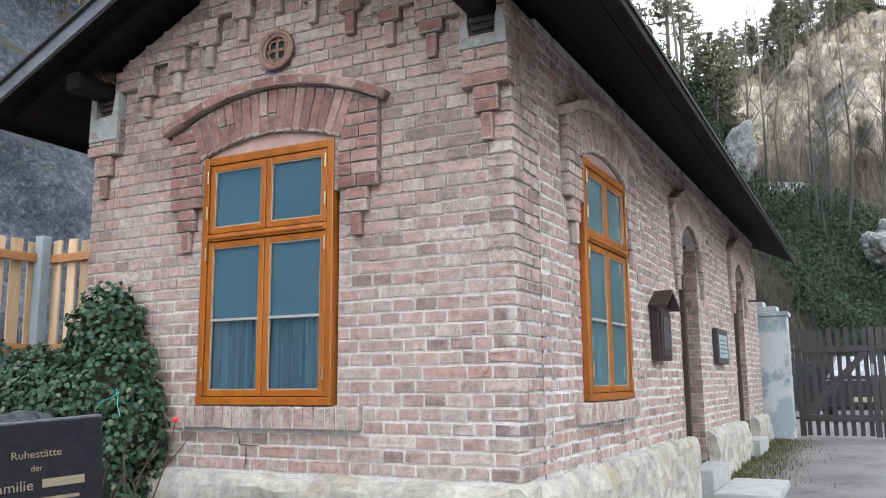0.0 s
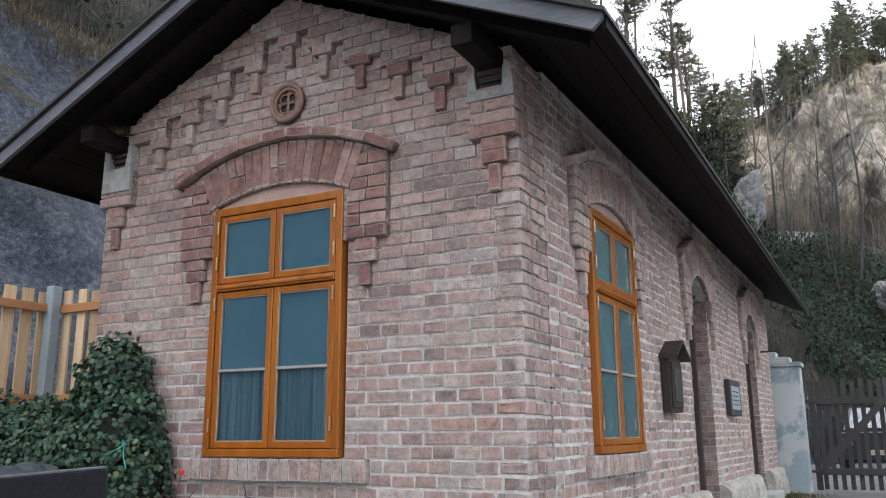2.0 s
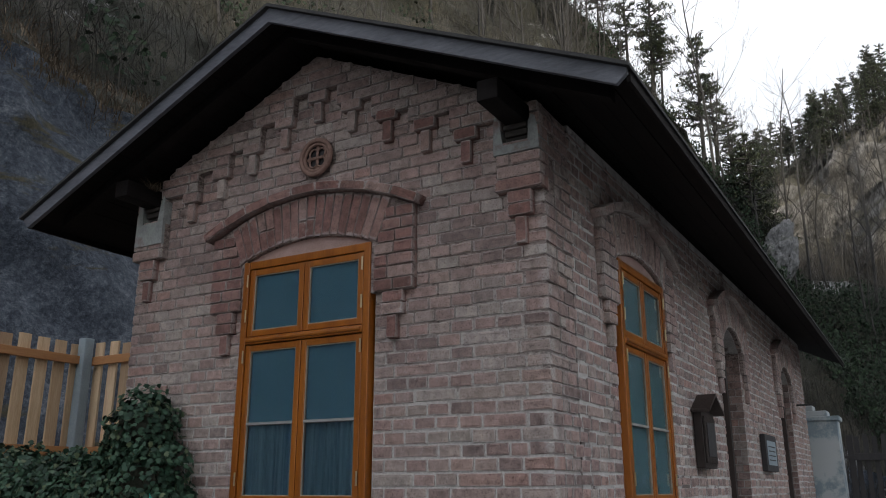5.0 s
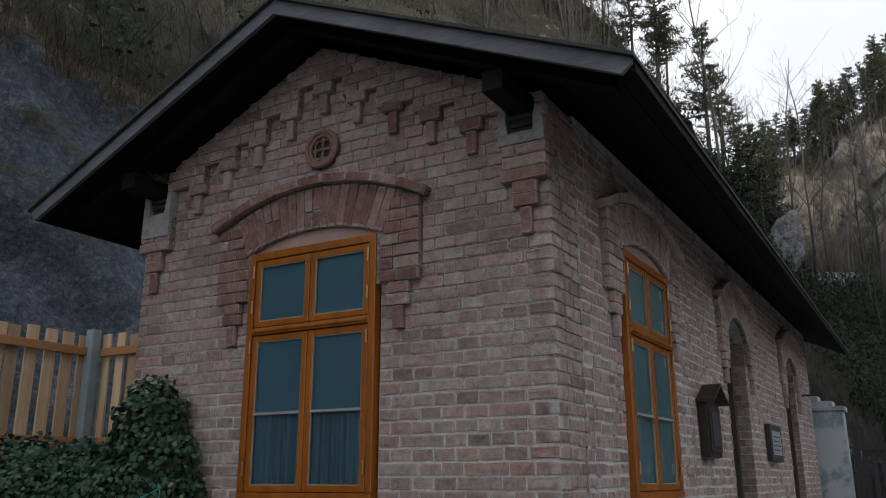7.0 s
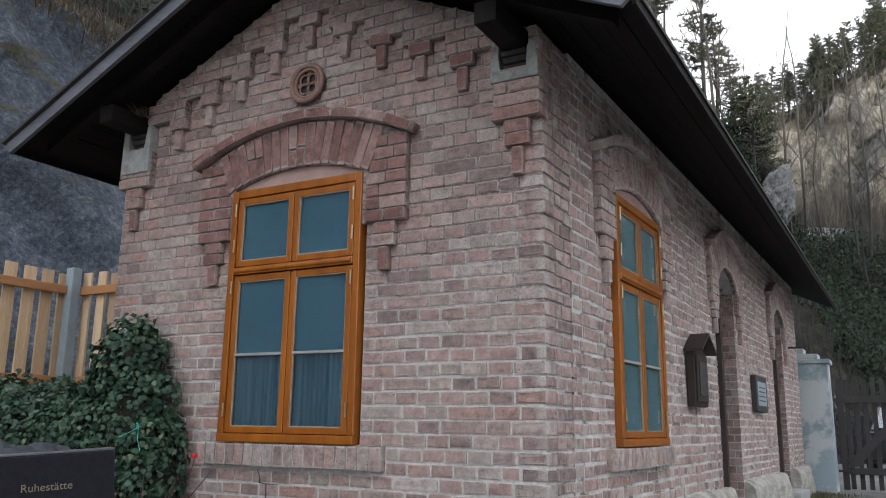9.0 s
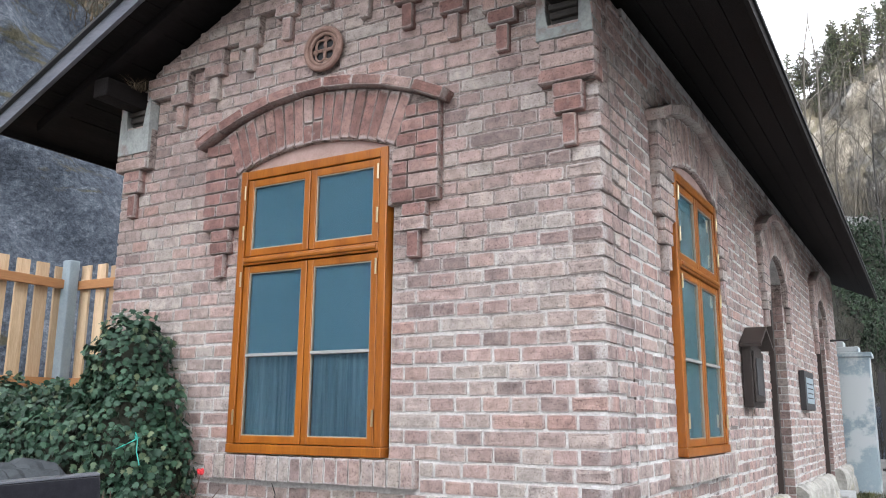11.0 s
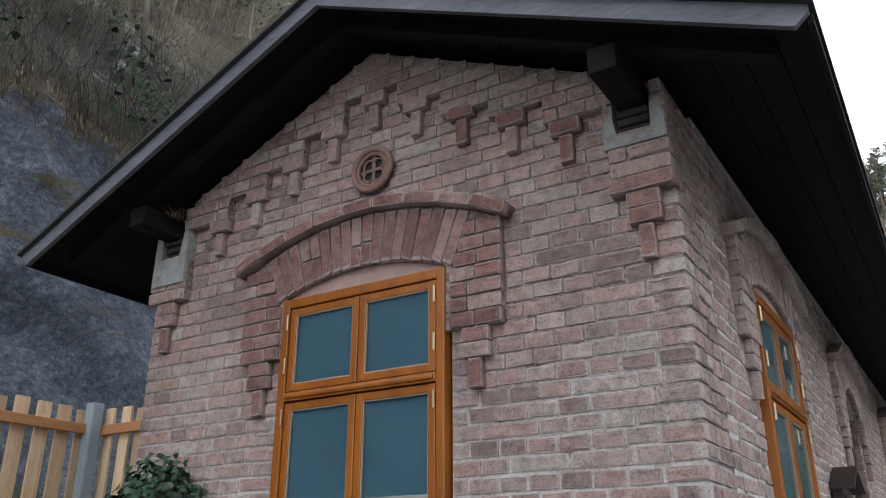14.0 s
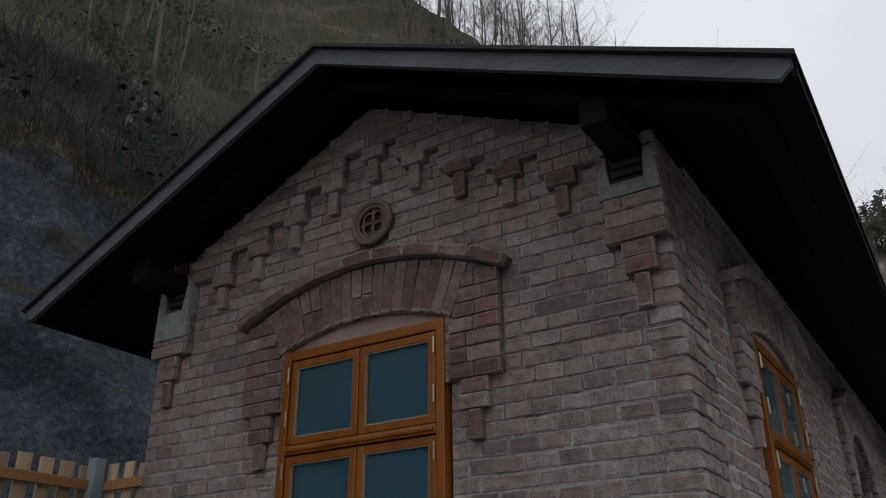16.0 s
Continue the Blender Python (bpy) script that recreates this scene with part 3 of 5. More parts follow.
def window(o, at, blind, cloth):
    c, h, z0, z1, _ = o
    h = h - 0.008
    win = new("window")
    win.parent, win.matrix_basis = house, (at or Matrix()) @ Matrix.Translation((c - 0.005, 0, 0))
    tagged(win, "orange varnished wooden casement window with six panes")
    f, fr = 0.05, -0.045
    cross = 2.235
    p = lambda *s, n="frame", b=0.006, m=M_ORANGE, l="": part(n, boxed(*s, bevel=b), m, win, l)
    p(-h, -h + f, fr, 0.10, z0 + 0.05, z1, n="jamb")
    p(h - f, h, fr, 0.10, z0 + 0.05, z1, n="jamb")
    p(-h + f, h - f, fr + 0.002, 0.10, z1 - 0.055, z1 - 0.001, n="head")
    p(-h, h, fr - 0.006, 0.10, z0, z0 + 0.05, n="bottom_rail")
    p(-h + f, h - f, fr - 0.004, 0.09, cross - 0.024, cross + 0.024, n="transom")
    p(-h + f + 0.01, h - f - 0.01, fr - 0.016, 0.02, cross - 0.012, cross + 0.014, n="transom_moulding", b=0.01)
    lo_z, hi_z = (z0 + 0.054, cross - 0.029), (cross + 0.030, z1 - 0.060)
    halves = ((-h + f + 0.005, -0.004), (0.001, h - f - 0.006))
    for za, zb in (lo_z, hi_z):
        for a, b in halves:
            st = 0.042
            bm = bmesh.new()
            box(bm, a, a + st, fr + 0.008, 0.05, za, zb, 0.006)
            box(bm, b - st, b, fr + 0.008, 0.05, za, zb, 0.006)
            box(bm, a + st - 0.004, b - st + 0.004, fr + 0.011, 0.05, za, za + st, 0.006)
            box(bm, a + st - 0.004, b - st + 0.004, fr + 0.011, 0.05, zb - st, zb, 0.006)
            part("sash", bm, M_ORANGE, win)
            g = (a + st - 0.002, b - st + 0.002, za + st - 0.002, zb - st + 0.002)
            bead = bmesh.new()
            box(bead, g[0], g[0] + 0.007, fr + 0.014, -0.012, g[2], g[3])
            box(bead, g[1] - 0.007, g[1], fr + 0.014, -0.012, g[2], g[3])
            box(bead, g[0] + 0.007, g[1] - 0.007, fr + 0.016, -0.012, g[2], g[2] + 0.007)
            box(bead, g[0] + 0.007, g[1] - 0.007, fr + 0.016, -0.012, g[3] - 0.007, g[3])
            part("glazing_bead", bead, M_BEAD, win, "pale putty bead")
            splits = [(g[2], g[3])]
            if za < cross - 0.2:
                zm = za + (zb - za) * 0.485
                part("glazing_bar", boxed(g[0], g[1], fr + 0.010, -0.008, zm - 0.009, zm + 0.009, bevel=0.004), M_BAR, win, "thin pale glazing bar")
                splits = [(g[2], zm - 0.009), (zm + 0.009, g[3])]
            for s0, s1 in splits:
                pane = part("pane", boxed(g[0] + 0.004, g[1] - 0.004, -0.022, -0.018, s0 + 0.003, s1 - 0.003), M_GLASS, win, "reflecting window pane")
                pane.visible_shadow = False
                if len(splits) == 2 and s0 == g[2] and cloth is not blind:
                    part("curtain", pleats(g[0] + 0.002, g[1] - 0.002, s0, s1 - 0.001, -0.003, 0.0085), cloth, win, "pleated pale curtain behind the lower pane")
                else:
                    part("blind", boxed(g[0] + 0.002, g[1] - 0.002, -0.010, -0.006, s0, s1 - 0.001), blind, win, "plain blue-grey blind behind the glass, paled at the side for reflected sky")
        for s, x in ((-1, -h + f - 0.004), (1, h - f - 0.006)):
            for zz in (za + 0.1, zb - 0.12):
                bm = tube(bmesh.new(), [(x, fr - 0.008, zz), (x, fr - 0.008, zz + 0.085)], [0.0065, 0.0065], 8)
                part("hinge", bm, M_BRASS, win, "small brass hinge")
    # filler under the arch
    bm = bmesh.new()
    n = 14
    for i in range(n):
        a, b = -h + 2 * h * i / n, -h + 2 * h * (i + 1) / n
        prism(bm, [(a, z1 + 0.002), (b, z1 + 0.002), (b, arc_z(b, 0, h, z1, o[4]) + 0.012), (a, arc_z(a, 0, h, z1, o[4]) + 0.012)], -0.01, 0.10)
    part("arch_filler", weld(bm), surface("pink_mortar", (0.30, 0.20, 0.18), (0.44, 0.31, 0.28), 8, 70, 0.9, 0.6), win, "pinkish mortar filling under the arch")
    return win


window(WINDOWS["gable"], None, M_BLIND, M_NETFOLDS)
window(WINDOWS["side"], SIDE, M_SKYBLIND, M_SKYBLIND)


# ---- doors ----
def door(o, at, label, glazed):
    c, h, z0, z1, apex = o
    d = new("door")
    d.parent, d.matrix_basis = house, at @ Matrix.Translation((c, 0, 0))
    tagged(d, label)
    dep = 0.24
    part("leaf", boxed(-h + 0.05, h - 0.05, dep, dep + 0.05, z0, z1 - 0.33, bevel=0.004), M_DARKDOOR, d)
    for k in range(6):
        u = -h + 0.06 + (2 * h - 0.12) * k / 6
        part("board", boxed(u, u + (2 * h - 0.12) / 6 - 0.008, dep - 0.014, dep, z0 + 0.01, z1 - 0.34, bevel=0.003), M_DARKDOOR, d)
    for s in (-1, 1):
        a, b = sorted((s * h, s * (h - 0.05)))
        part("door_post", boxed(a, b, dep - 0.05, dep + 0.06, z0, z1 - 0.01, bevel=0.005), M_DARKDOOR, d)
    part("door_rail", boxed(-h + 0.05, h - 0.05, dep - 0.04, dep + 0.06, z1 - 0.33, z1 - 0.27, bevel=0.005), M_DARKDOOR, d)
    bm = bmesh.new()
    n = 10
    for i in range(n):
        a, b = -h + 2 * h * i / n, -h + 2 * h * (i + 1) / n
        prism(bm, [(a, z1 - 0.27), (b, z1 - 0.27), (b, arc_z(b, 0, h, z1, apex)), (a, arc_z(a, 0, h, z1, apex))], dep + 0.01, dep + 0.05)
    part("fanlight", weld(bm), M_DARKDOOR, d)
    if glazed:
        bm = prism(bmesh.new(), [(0, 1.55), (0.09, 1.75), (0, 1.95), (-0.09, 1.75)], dep - 0.022, dep - 0.014)
        part("diamond_pane", bm, M_BEAD, d, "pale diamond-shaped pane")
    part("handle", tube(bmesh.new(), [(h - 0.1, dep - 0.02, 1.45), (h - 0.1, dep - 0.07, 1.45), (h - 0.2, dep - 0.075, 1.45)], [0.009, 0.009, 0.008], 8), M_BRASS, d, "metal lever handle")
    for s in (-1, 1):
        a, b = sorted((s * (h + 0.001), s * (h - 0.012)))
        rv = part("reveal", boxed(a, b, 0.006, dep - 0.05, z0, z1), M_OLD, d, "old mortared brick door reveal")
        if s > 0:
            for k in range(int((z1 - z0) / COURSE)):
                cut = 0.07 if k % 2 else 0.12
                for y0, y1 in ((0.004, cut - 0.004), (cut + 0.004, dep - 0.052)):
                    part("brick", boxed(h - 0.024, h - 0.012, y0, y1, z0 + COURSE * k + 0.006, z0 + COURSE * (k + 1) - 0.006, bevel=0.003), M_BRICK, rv)
    part("jamb_board", boxed(-h - 0.055, -h + 0.014, -0.045, 0.02, z0, z1 - 0.02, bevel=0.004), M_DARKDOOR, d, "dark brown board along the door opening")
    part("step", boxed(-h - 0.02, h + 0.02, -0.22, dep, z0 - 0.5, z0, bevel=0.015), M_STEP, d, "grey stone doorstep")
    return d


door(DOOR1, SIDE, "dark wooden plank door set deep in its arch", False)
door(DOOR2, SIDE, "dark brown plank door with a diamond pane", True)


# ---- plinth ----
def plinth(u0, u1, at, seed):
    rng = random.Random(seed)
    bm = bmesh.new()
    n = max(8, int((u1 - u0) / 0.05))
    rows = [(-0.7, -0.14), (0.0, -0.135)] + [(0.06 * k, -0.13 + 0.002 * k) for k in range(1, 11)] + [(0.66, -0.10), (0.70, -0.08), (0.725, -0.05), (PLINTH - 0.002, -0.02), (PLINTH - 0.012, 0.02)]
    grid = []
    for i in range(n + 1):
        u = u0 + (u1 - u0) * i / n
        grid.append([bm.verts.new((u, d + (0.045 * noise.fractal((u * 2.6 + seed, z * 4, 1.7), 0.8, 2.1, 5) if d < -0.03 else 0), z + (0.022 * noise.fractal((u * 3.1, z, seed), 0.8, 2.1, 4) if 0 < z else 0))) for z, d in rows])
    for a, b in zip(grid, grid[1:]):
        for j in range(len(rows) - 1):
            bm.faces.new((a[j], b[j], b[j + 1], a[j + 1]))
    bm.faces.new(grid[0]), bm.faces.new(grid[-1][::-1])
    bmesh.ops.recalc_face_normals(bm, faces=bm.faces[:])
    return part("plinth", bm, M_PLINTH, house, "rough limewashed stone plinth", at)


plinth(-W - 0.05, 0.11, None, 3)
plinth(-0.11, DOOR1[0] - DOOR1[1] - 0.01, SIDE, 4)
plinth(DOOR1[0] + DOOR1[1] + 0.01, DOOR2[0] - DOOR2[1] - 0.01, SIDE, 5)
plinth(DOOR2[0] + DOOR2[1] + 0.01, LEN + 0.03, SIDE, 6)

# ---- round vent ----
rosette = new("round_vent")
rosette.parent, rosette.matrix_basis = house, Matrix.Translation((-1.668, -0.012, 3.47))
tagged(rosette, "round terracotta vent with a four-lobed grille")
M_TERRA = surface("terracotta", (0.17, 0.10, 0.08), (0.31, 0.20, 0.165), 20, 120, 0.85, 0.5)
bm = bmesh.new()
torus(bm, 0, 0, -0.02, 0.125, 0.018)
torus(bm, 0, 0, -0.015, 0.098, 0.011)
part("ring", bm, M_TERRA, rosette)
bm = bmesh.new()
for k in range(4):
    a = math.pi / 4 + k * math.pi / 2
    torus(bm, 0.044 * math.cos(a), 0.044 * math.sin(a), -0.004, 0.036, 0.0075, 18, 6)
for k in range(4):
    a = k * math.pi / 2
    tube(bm, [(0.078 * math.cos(a), 0.009, 0.078 * math.sin(a)), (0.078 * math.cos(a), -0.006, 0.078 * math.sin(a))], [0.020, 0.013], 10)
tube(bm, [(0, 0.009, 0), (0, -0.006, 0)], [0.010, 0.008], 10)
part("tracery", bm, M_TERRA, rosette)
# flat dark disc painted as shade in the holes; the wall is uncut
bm = bmesh.new()
bmesh.ops.create_circle(bm, cap_ends=True, radius=0.118, segments=32, matrix=pose(0, 0.010, 0, 90))
part("hole_shade_disc", bm, M_INNERSHADE, rosette)

# ---- leaves and twigs ----
IVY_LEAF = [(0.0, -0.5), (0.28, -0.42), (0.5, -0.12), (0.26, 0.0), (0.34, 0.26), (0.12, 0.22), (0.0, 0.55), (-0.12, 0.22), (-0.34, 0.26), (-0.26, 0.0), (-0.5, -0.12), (-0.28, -0.42)]
NEEDLES = [(0.0, -0.5), (0.13, -0.05), (0.0, 0.5), (-0.13, -0.05)]
OVAL_LEAF = [(0.0, -0.5), (0.3, -0.1), (0.0, 0.5), (-0.3, -0.1)]


def leaves(name, spots, outline, mat, seed, tilt=0.6):
    """One mesh of many leaves: spots are (place, outward way, size)."""
    rng = random.Random(seed)
    verts, faces = [], []
    for p, way, size in spots:
        n = (Vector(way) + Vector((rng.gauss(0, tilt), rng.gauss(0, tilt), rng.gauss(0, tilt)))).normalized()
        down = Vector((rng.gauss(0, 0.5), rng.gauss(0, 0.5), -1))
        b = (down - n * down.dot(n)).normalized()
        a = n.cross(b)
        base, s = len(verts), size * rng.uniform(0.65, 1.25)
        for x, y in outline:
            verts.append(Vector(p) + s * (x * a + y * b) - n * (s * 0.25 * x * x))
        faces.append(tuple(range(base, base + len(outline))))
    me = bpy.data.meshes.new(name)
    me.from_pydata(verts, [], faces)
    me.materials.append(mat)
    return me


def blob_spots(blobs, count, size, seed, lump=0.25):
    """Leaf places on lumpy ellipsoids (centre, radii)."""
    rng = random.Random(seed)
    areas = [r[0] * r[2] + r[1] * r[2] + r[0] * r[1] for _, r in blobs]
    out = []
    while len(out) < count:
        (c, r), = rng.choices(blobs, areas)
        d = Vector((rng.gauss(0, 1), rng.gauss(0, 1), rng.gauss(0, 1))).normalized()
        q = 1 + lump * noise.noise((d.x * 2.2 + c[0], d.y * 2.2 + c[1], d.z * 3 + c[2])) + rng.uniform(-0.16, 0.05)
        p = Vector((c[0] + d.x * r[0] * q, c[1] + d.y * r[1] * q, c[2] + d.z * r[2] * q))
        if p.z > ground_z(p.x, p.y):
            out.append((p, (d.x, d.y, d.z * 0.6 + 0.25), size))
    return out


def blades(name, spots, mat, seed, width=0.01, bend=0.4, up=(0, 0, 1)):
    """One mesh of thin bent blades or twigs: spots are (place, length)."""
    rng = random.Random(seed)
    verts, faces = [], []
    for p, le in spots:
        a = rng.uniform(0, 2 * math.pi)
        lean = Vector((math.cos(a), math.sin(a), 0)) * rng.uniform(0.05, bend)
        side = Vector((-math.sin(a), math.cos(a), 0)) * width * rng.uniform(0.6, 1.4)
        base = len(verts)
        p = Vector(p)
        mid = p + le * 0.55 * (Vector(up) + lean * 0.5)
        tip = p + le * (Vector(up) + lean * 1.4)
        verts += [p - side, p + side, mid + side * 0.7, mid - side * 0.7, tip]
        faces += [(base, base + 1, base + 2, base + 3), (base + 3, base + 2, base + 4)]
    me = bpy.data.meshes.new(name)
    me.from_pydata(verts, [], faces)
    me.materials.append(mat)
    return me


# ---- cement sockets and purlins ----
for s, u, low, out in ((1, -0.155, 3.18, -0.42), (-1, -3.235, 3.06, -0.36)):
    bm = bmesh.new()
    pts = [(-0.145, low), (0.15, low), (0.145, 3.30), (0.13, 3.385), (0.105, 3.40), (0.085, 3.36), (0.08, 3.235), (-0.08, 3.235), (-0.10, 3.36), (-0.125, 3.44), (-0.14, 3.40)]
    prism(bm, [(u + s * a, z) for a, z in pts], -0.060 if s > 0 else -0.068, 0.10)
    part("socket", bm, M_CEMENT, house, "pale cement patch round the purlin end")
    for k, (front, z) in enumerate(((-0.030, 3.240), (-0.046, 3.290), (-0.062, 3.330))):
        part("corbel", boxed(u - 0.072 - 0.002 * k, u + 0.072 + 0.002 * k, front, 0.3, z, z + (0.046, 0.036, 0.03)[k], bevel=0.006), M_CORBEL, house, "weathered stepped timber corbel")
    part("purlin", boxed(u - 0.066, u + 0.066, out, LEN + 0.3, 3.363, 3.49, bevel=0.008), M_BLACKWOOD, house, "blackened purlin end")
tuft = blades("dry_tuft", [((-3.20 + 0.06 * k / 40, -0.10 - 0.09 * (k % 7) / 7, 3.47), 0.05 + 0.03 * (k % 5) / 5) for k in range(70)], M_DRY, 77, 0.003, 1.8)
tagged(new("dry_tuft", tuft), "tuft of dry straw lodged on the purlin", "straw", kind="stuff")

# ---- roof ----
roof = new("roof")
roof.parent = house
tagged(roof, "black timber roof with wide overhang")
Y0, Y1 = -OVER, LEN + 0.9
for s in (-1, 1):
    def slope(a0, a1, drop0, drop1, y0, y1):
        """A slab that follows the slope, from a0 to a1 off the ridge, its faces drop0 and drop1 under the roof's top."""
        bm = bmesh.new()
        prism(bm, [(MID + s * a0, APEX - FALL * a0 - drop0), (MID + s * a1, APEX - FALL * a1 - drop0), (MID + s * a1, APEX - FALL * a1 - drop1), (MID + s * a0, APEX - FALL * a0 - drop1)], y0, y1)
        return bm
    half = EAVE - MID
    part("roof_cover", slope(0, half + 0.02, 0.0, 0.022, Y0 - 0.03, Y1 + 0.03), M_ROOFING, roof)
    n = 16
    for k in range(n):
        a0, a1 = half * k / n, half * (k + 1) / n
        part("soffit_board", slope(a0 + 0.002, a1 - 0.003, 0.024, 0.046 + 0.002 * (k % 3), Y0 + 0.032, Y1), M_BLACKWOOD, roof)
    bm = bmesh.new()
    e = half - 0.055
    prism(bm, [(MID, APEX - 0.024), (MID + s * half, APEX - FALL * half - 0.024), (MID + s * half, APEX - FALL * half - 0.05), (MID + s * e, APEX - FALL * e - 0.125), (MID, APEX - 0.125)], Y0, Y0 + 0.03)
    part("bargeboard", bm, M_FASCIA, roof, "weathered grey-black bargeboard")
    part("rafter", slope(0.0, half - 0.16, 0.05, 0.125, -0.34, -0.25), M_BLACKWOOD, roof)
    part("eaves_board", boxed(*sorted((MID + s * (half - 0.012), MID + s * (half + 0.008))), Y0 + 0.035, Y1, APEX - FALL * half - 0.085, APEX - FALL * half - 0.025), M_BLACKWOOD, roof)

# ---- ground ----
def sheet(name, x0, x1, y0, y1, nx, ny, height, mat):
    verts = [(x0 + (x1 - x0) * i / nx, y0 + (y1 - y0) * j / ny) for j in range(ny + 1) for i in range(nx + 1)]
    me = bpy.data.meshes.new(name)
    me.from_pydata([(x, y, height(x, y)) for x, y in verts], [], [(j * (nx + 1) + i, j * (nx + 1) + i + 1, (j + 1) * (nx + 1) + i + 1, (j + 1) * (nx + 1) + i) for j in range(ny) for i in range(nx)])
    me.materials.append(mat)
    return new(name, me)


tagged(sheet("ground", -60, 120, -90, 120, 90, 105, ground_z, M_GRAVEL), "grey gravel yard and road beside the house", "ground", kind="structure")

# ---- hillside ----
BASE = [(-9.0, -30), (-8.6, -12), (-8.4, -4), (-8.2, 2), (-7.8, 8), (-6.5, 14), (-3.2, 19.5), (1.5, 23.5), (8, 27), (20, 31), (45, 36)]
TOPS = [50, 50, 50, 50, 52, 48, 31, 10, 9, 8, 8]
ROCK = [8.9, 8.9, 8.8, 8.5, 7.7, 6.2, 3.5, 1.2, 0.8, 1.5, 1.5]


def along(u, rows):
    i = min(int(u), len(rows) - 2)
    f = u - i
    f = f * f * (3 - 2 * f) if not isinstance(rows[0], tuple) else f
    a, b = rows[i], rows[i + 1]
    if isinstance(a, tuple):
        return tuple(p + (q - p) * f for p, q in zip(a, b))
    return a + (b - a) * f


def hill_point(u, v):
    """A point of the hillside: u along its foot, v from 0 at the foot to 1 at the crest."""
    x, y = along(u, BASE)
    p, q = along(max(u - 0.5, 0), BASE), along(min(u + 0.5, len(BASE) - 1), BASE)
    tx, ty = q[0] - p[0], q[1] - p[1]
    n = math.hypot(tx, ty)
    ox, oy = -ty / n, tx / n
    top, rock = along(u, TOPS), along(u, ROCK)
    if v < 0.3:
        rise = rock * v / 0.3
        run = rise * 0.30
    else:
        rise = rock + (top - rock) * (v - 0.3) / 0.7
        run = rock * 0.30 + (rise - rock) * (0.82 - 0.24 * max(0.0, min(1.0, u - 4.5)) + 1.0 * max(0.0, min(1.0, (12 - top) / 4)))
    rough = noise.fractal((x * 0.45 + run * 0.4, y * 0.45, rise * 0.6), 1.0, 2.1, 5)
    run += (0.55 if v < 0.3 else 0.9) * rough * min(1, 6 * v + 0.2)
    rise += 0.5 * noise.noise((x * 0.3, y * 0.3, rise * 0.2)) * min(1, v * 4)
    return Vector((x + ox * run, y + oy * run, ground_z(x, y) - 0.25 + rise))


def hill_material(rocky):
    m, t, b = material("rock_face" if rocky else "wooded_slope", 0.95)
    v = coords(t)
    if rocky:
        w = coords(t, (1, 0.9, 1.1))
        col = ramp_of(t, mix_of(t, 0.72, noise_of(t, w, 1.1, 10, 0.75), noise_of(t, w, 9, 14, 0.92)), [(0.42, (0.016, 0.022, 0.034)), (0.5, (0.085, 0.108, 0.145)), (0.56, (0.22, 0.25, 0.295)), (0.61, (0.42, 0.45, 0.48))])
        grass = step_of(t, noise_of(t, coords(t, (1, 0.5, 2.2)), 0.75, 8, 0.66), 0.58, 0.64)
        col = mix_of(t, grass, col, ramp_of(t, noise_of(t, v, 12, 6), [(0.35, (0.05, 0.055, 0.03)), (0.65, (0.15, 0.13, 0.08))]))
        bump_of(t, mix_of(t, 0.5, noise_of(t, w, 2.0, 10, 0.8), noise_of(t, w, 16, 9, 0.8)), b, 1.0, 0.26)
    else:
        col = ramp_of(t, mix_of(t, 0.5, noise_of(t, v, 0.35, 7, 0.65), noise_of(t, v, 5, 9, 0.75)), [(0.32, (0.016, 0.019, 0.013)), (0.5, (0.040, 0.040, 0.029)), (0.62, (0.085, 0.074, 0.055)), (0.72, (0.036, 0.052, 0.026))])
        stone = step_of(t, noise_of(t, v, 0.22, 8, 0.7), 0.60, 0.66)
        col = mix_of(t, stone, col, ramp_of(t, noise_of(t, v, 2.5, 9, 0.8), [(0.35, (0.12, 0.125, 0.13)), (0.62, (0.42, 0.43, 0.43))]))
        bump_of(t, mix_of(t, 0.5, noise_of(t, v, 2.2, 9, 0.75), noise_of(t, v, 14, 9, 0.75)), b, 0.9, 0.15)
    t.links.new(col, b.inputs["Base Color"])
    return m


M_ROCK, M_HILL = hill_material(True), hill_material(False)
NU, NV = 320, 90
verts = [hill_point(u * (len(BASE) - 1) / NU, v / NV) for v in range(NV + 1) for u in range(NU + 1)]
me = bpy.data.meshes.new("hillside")
me.from_pydata(verts, [], [(j * (NU + 1) + i, j * (NU + 1) + i + 1, (j + 1) * (NU + 1) + i + 1, (j + 1) * (NU + 1) + i) for j in range(NV) for i in range(NU)])
me.materials.append(M_ROCK)
me.materials.append(M_HILL)
me.polygons.foreach_set("material_index", [0 if j < 0.3 * NV else 1 for j in range(NV) for i in range(NU)])
me.shade_smooth()
tagged(new("hillside", me), "steep hillside of dark blue-grey rock below bare winter woods", "hillside", kind="structure")


# ---- far cliff ----
def cliff_height(x):
    s = (x + 12) / 90
    return 32 + 16 * max(0, min(1, s * 2.2)) + 4 * noise.noise((x * 0.07, 3, 1)) + 2.0 * noise.noise((x * 0.25, 7, 1))


def cliff_point(i, j, nu=240, nv=90):
    x = -30 + 130 * i / nu
    v = j / nv
    h = cliff_height(x)
    rise = h * v
    run = 26 * v ** 1.1 if v < 0.42 else 26 * 0.42 ** 1.1 + (v - 0.42) * 11
    if v > 0.9:
        run += (v - 0.9) * 60
    rough = noise.fractal((x * 0.22, v * 5.0, 2.0), 0.6, 2.3, 8)
    ledge = 1.6 * noise.noise((x * 0.05, v * 9, 8.0))
    return Vector((x, 58 + run + 3.4 * rough + ledge, rise - 1.0))


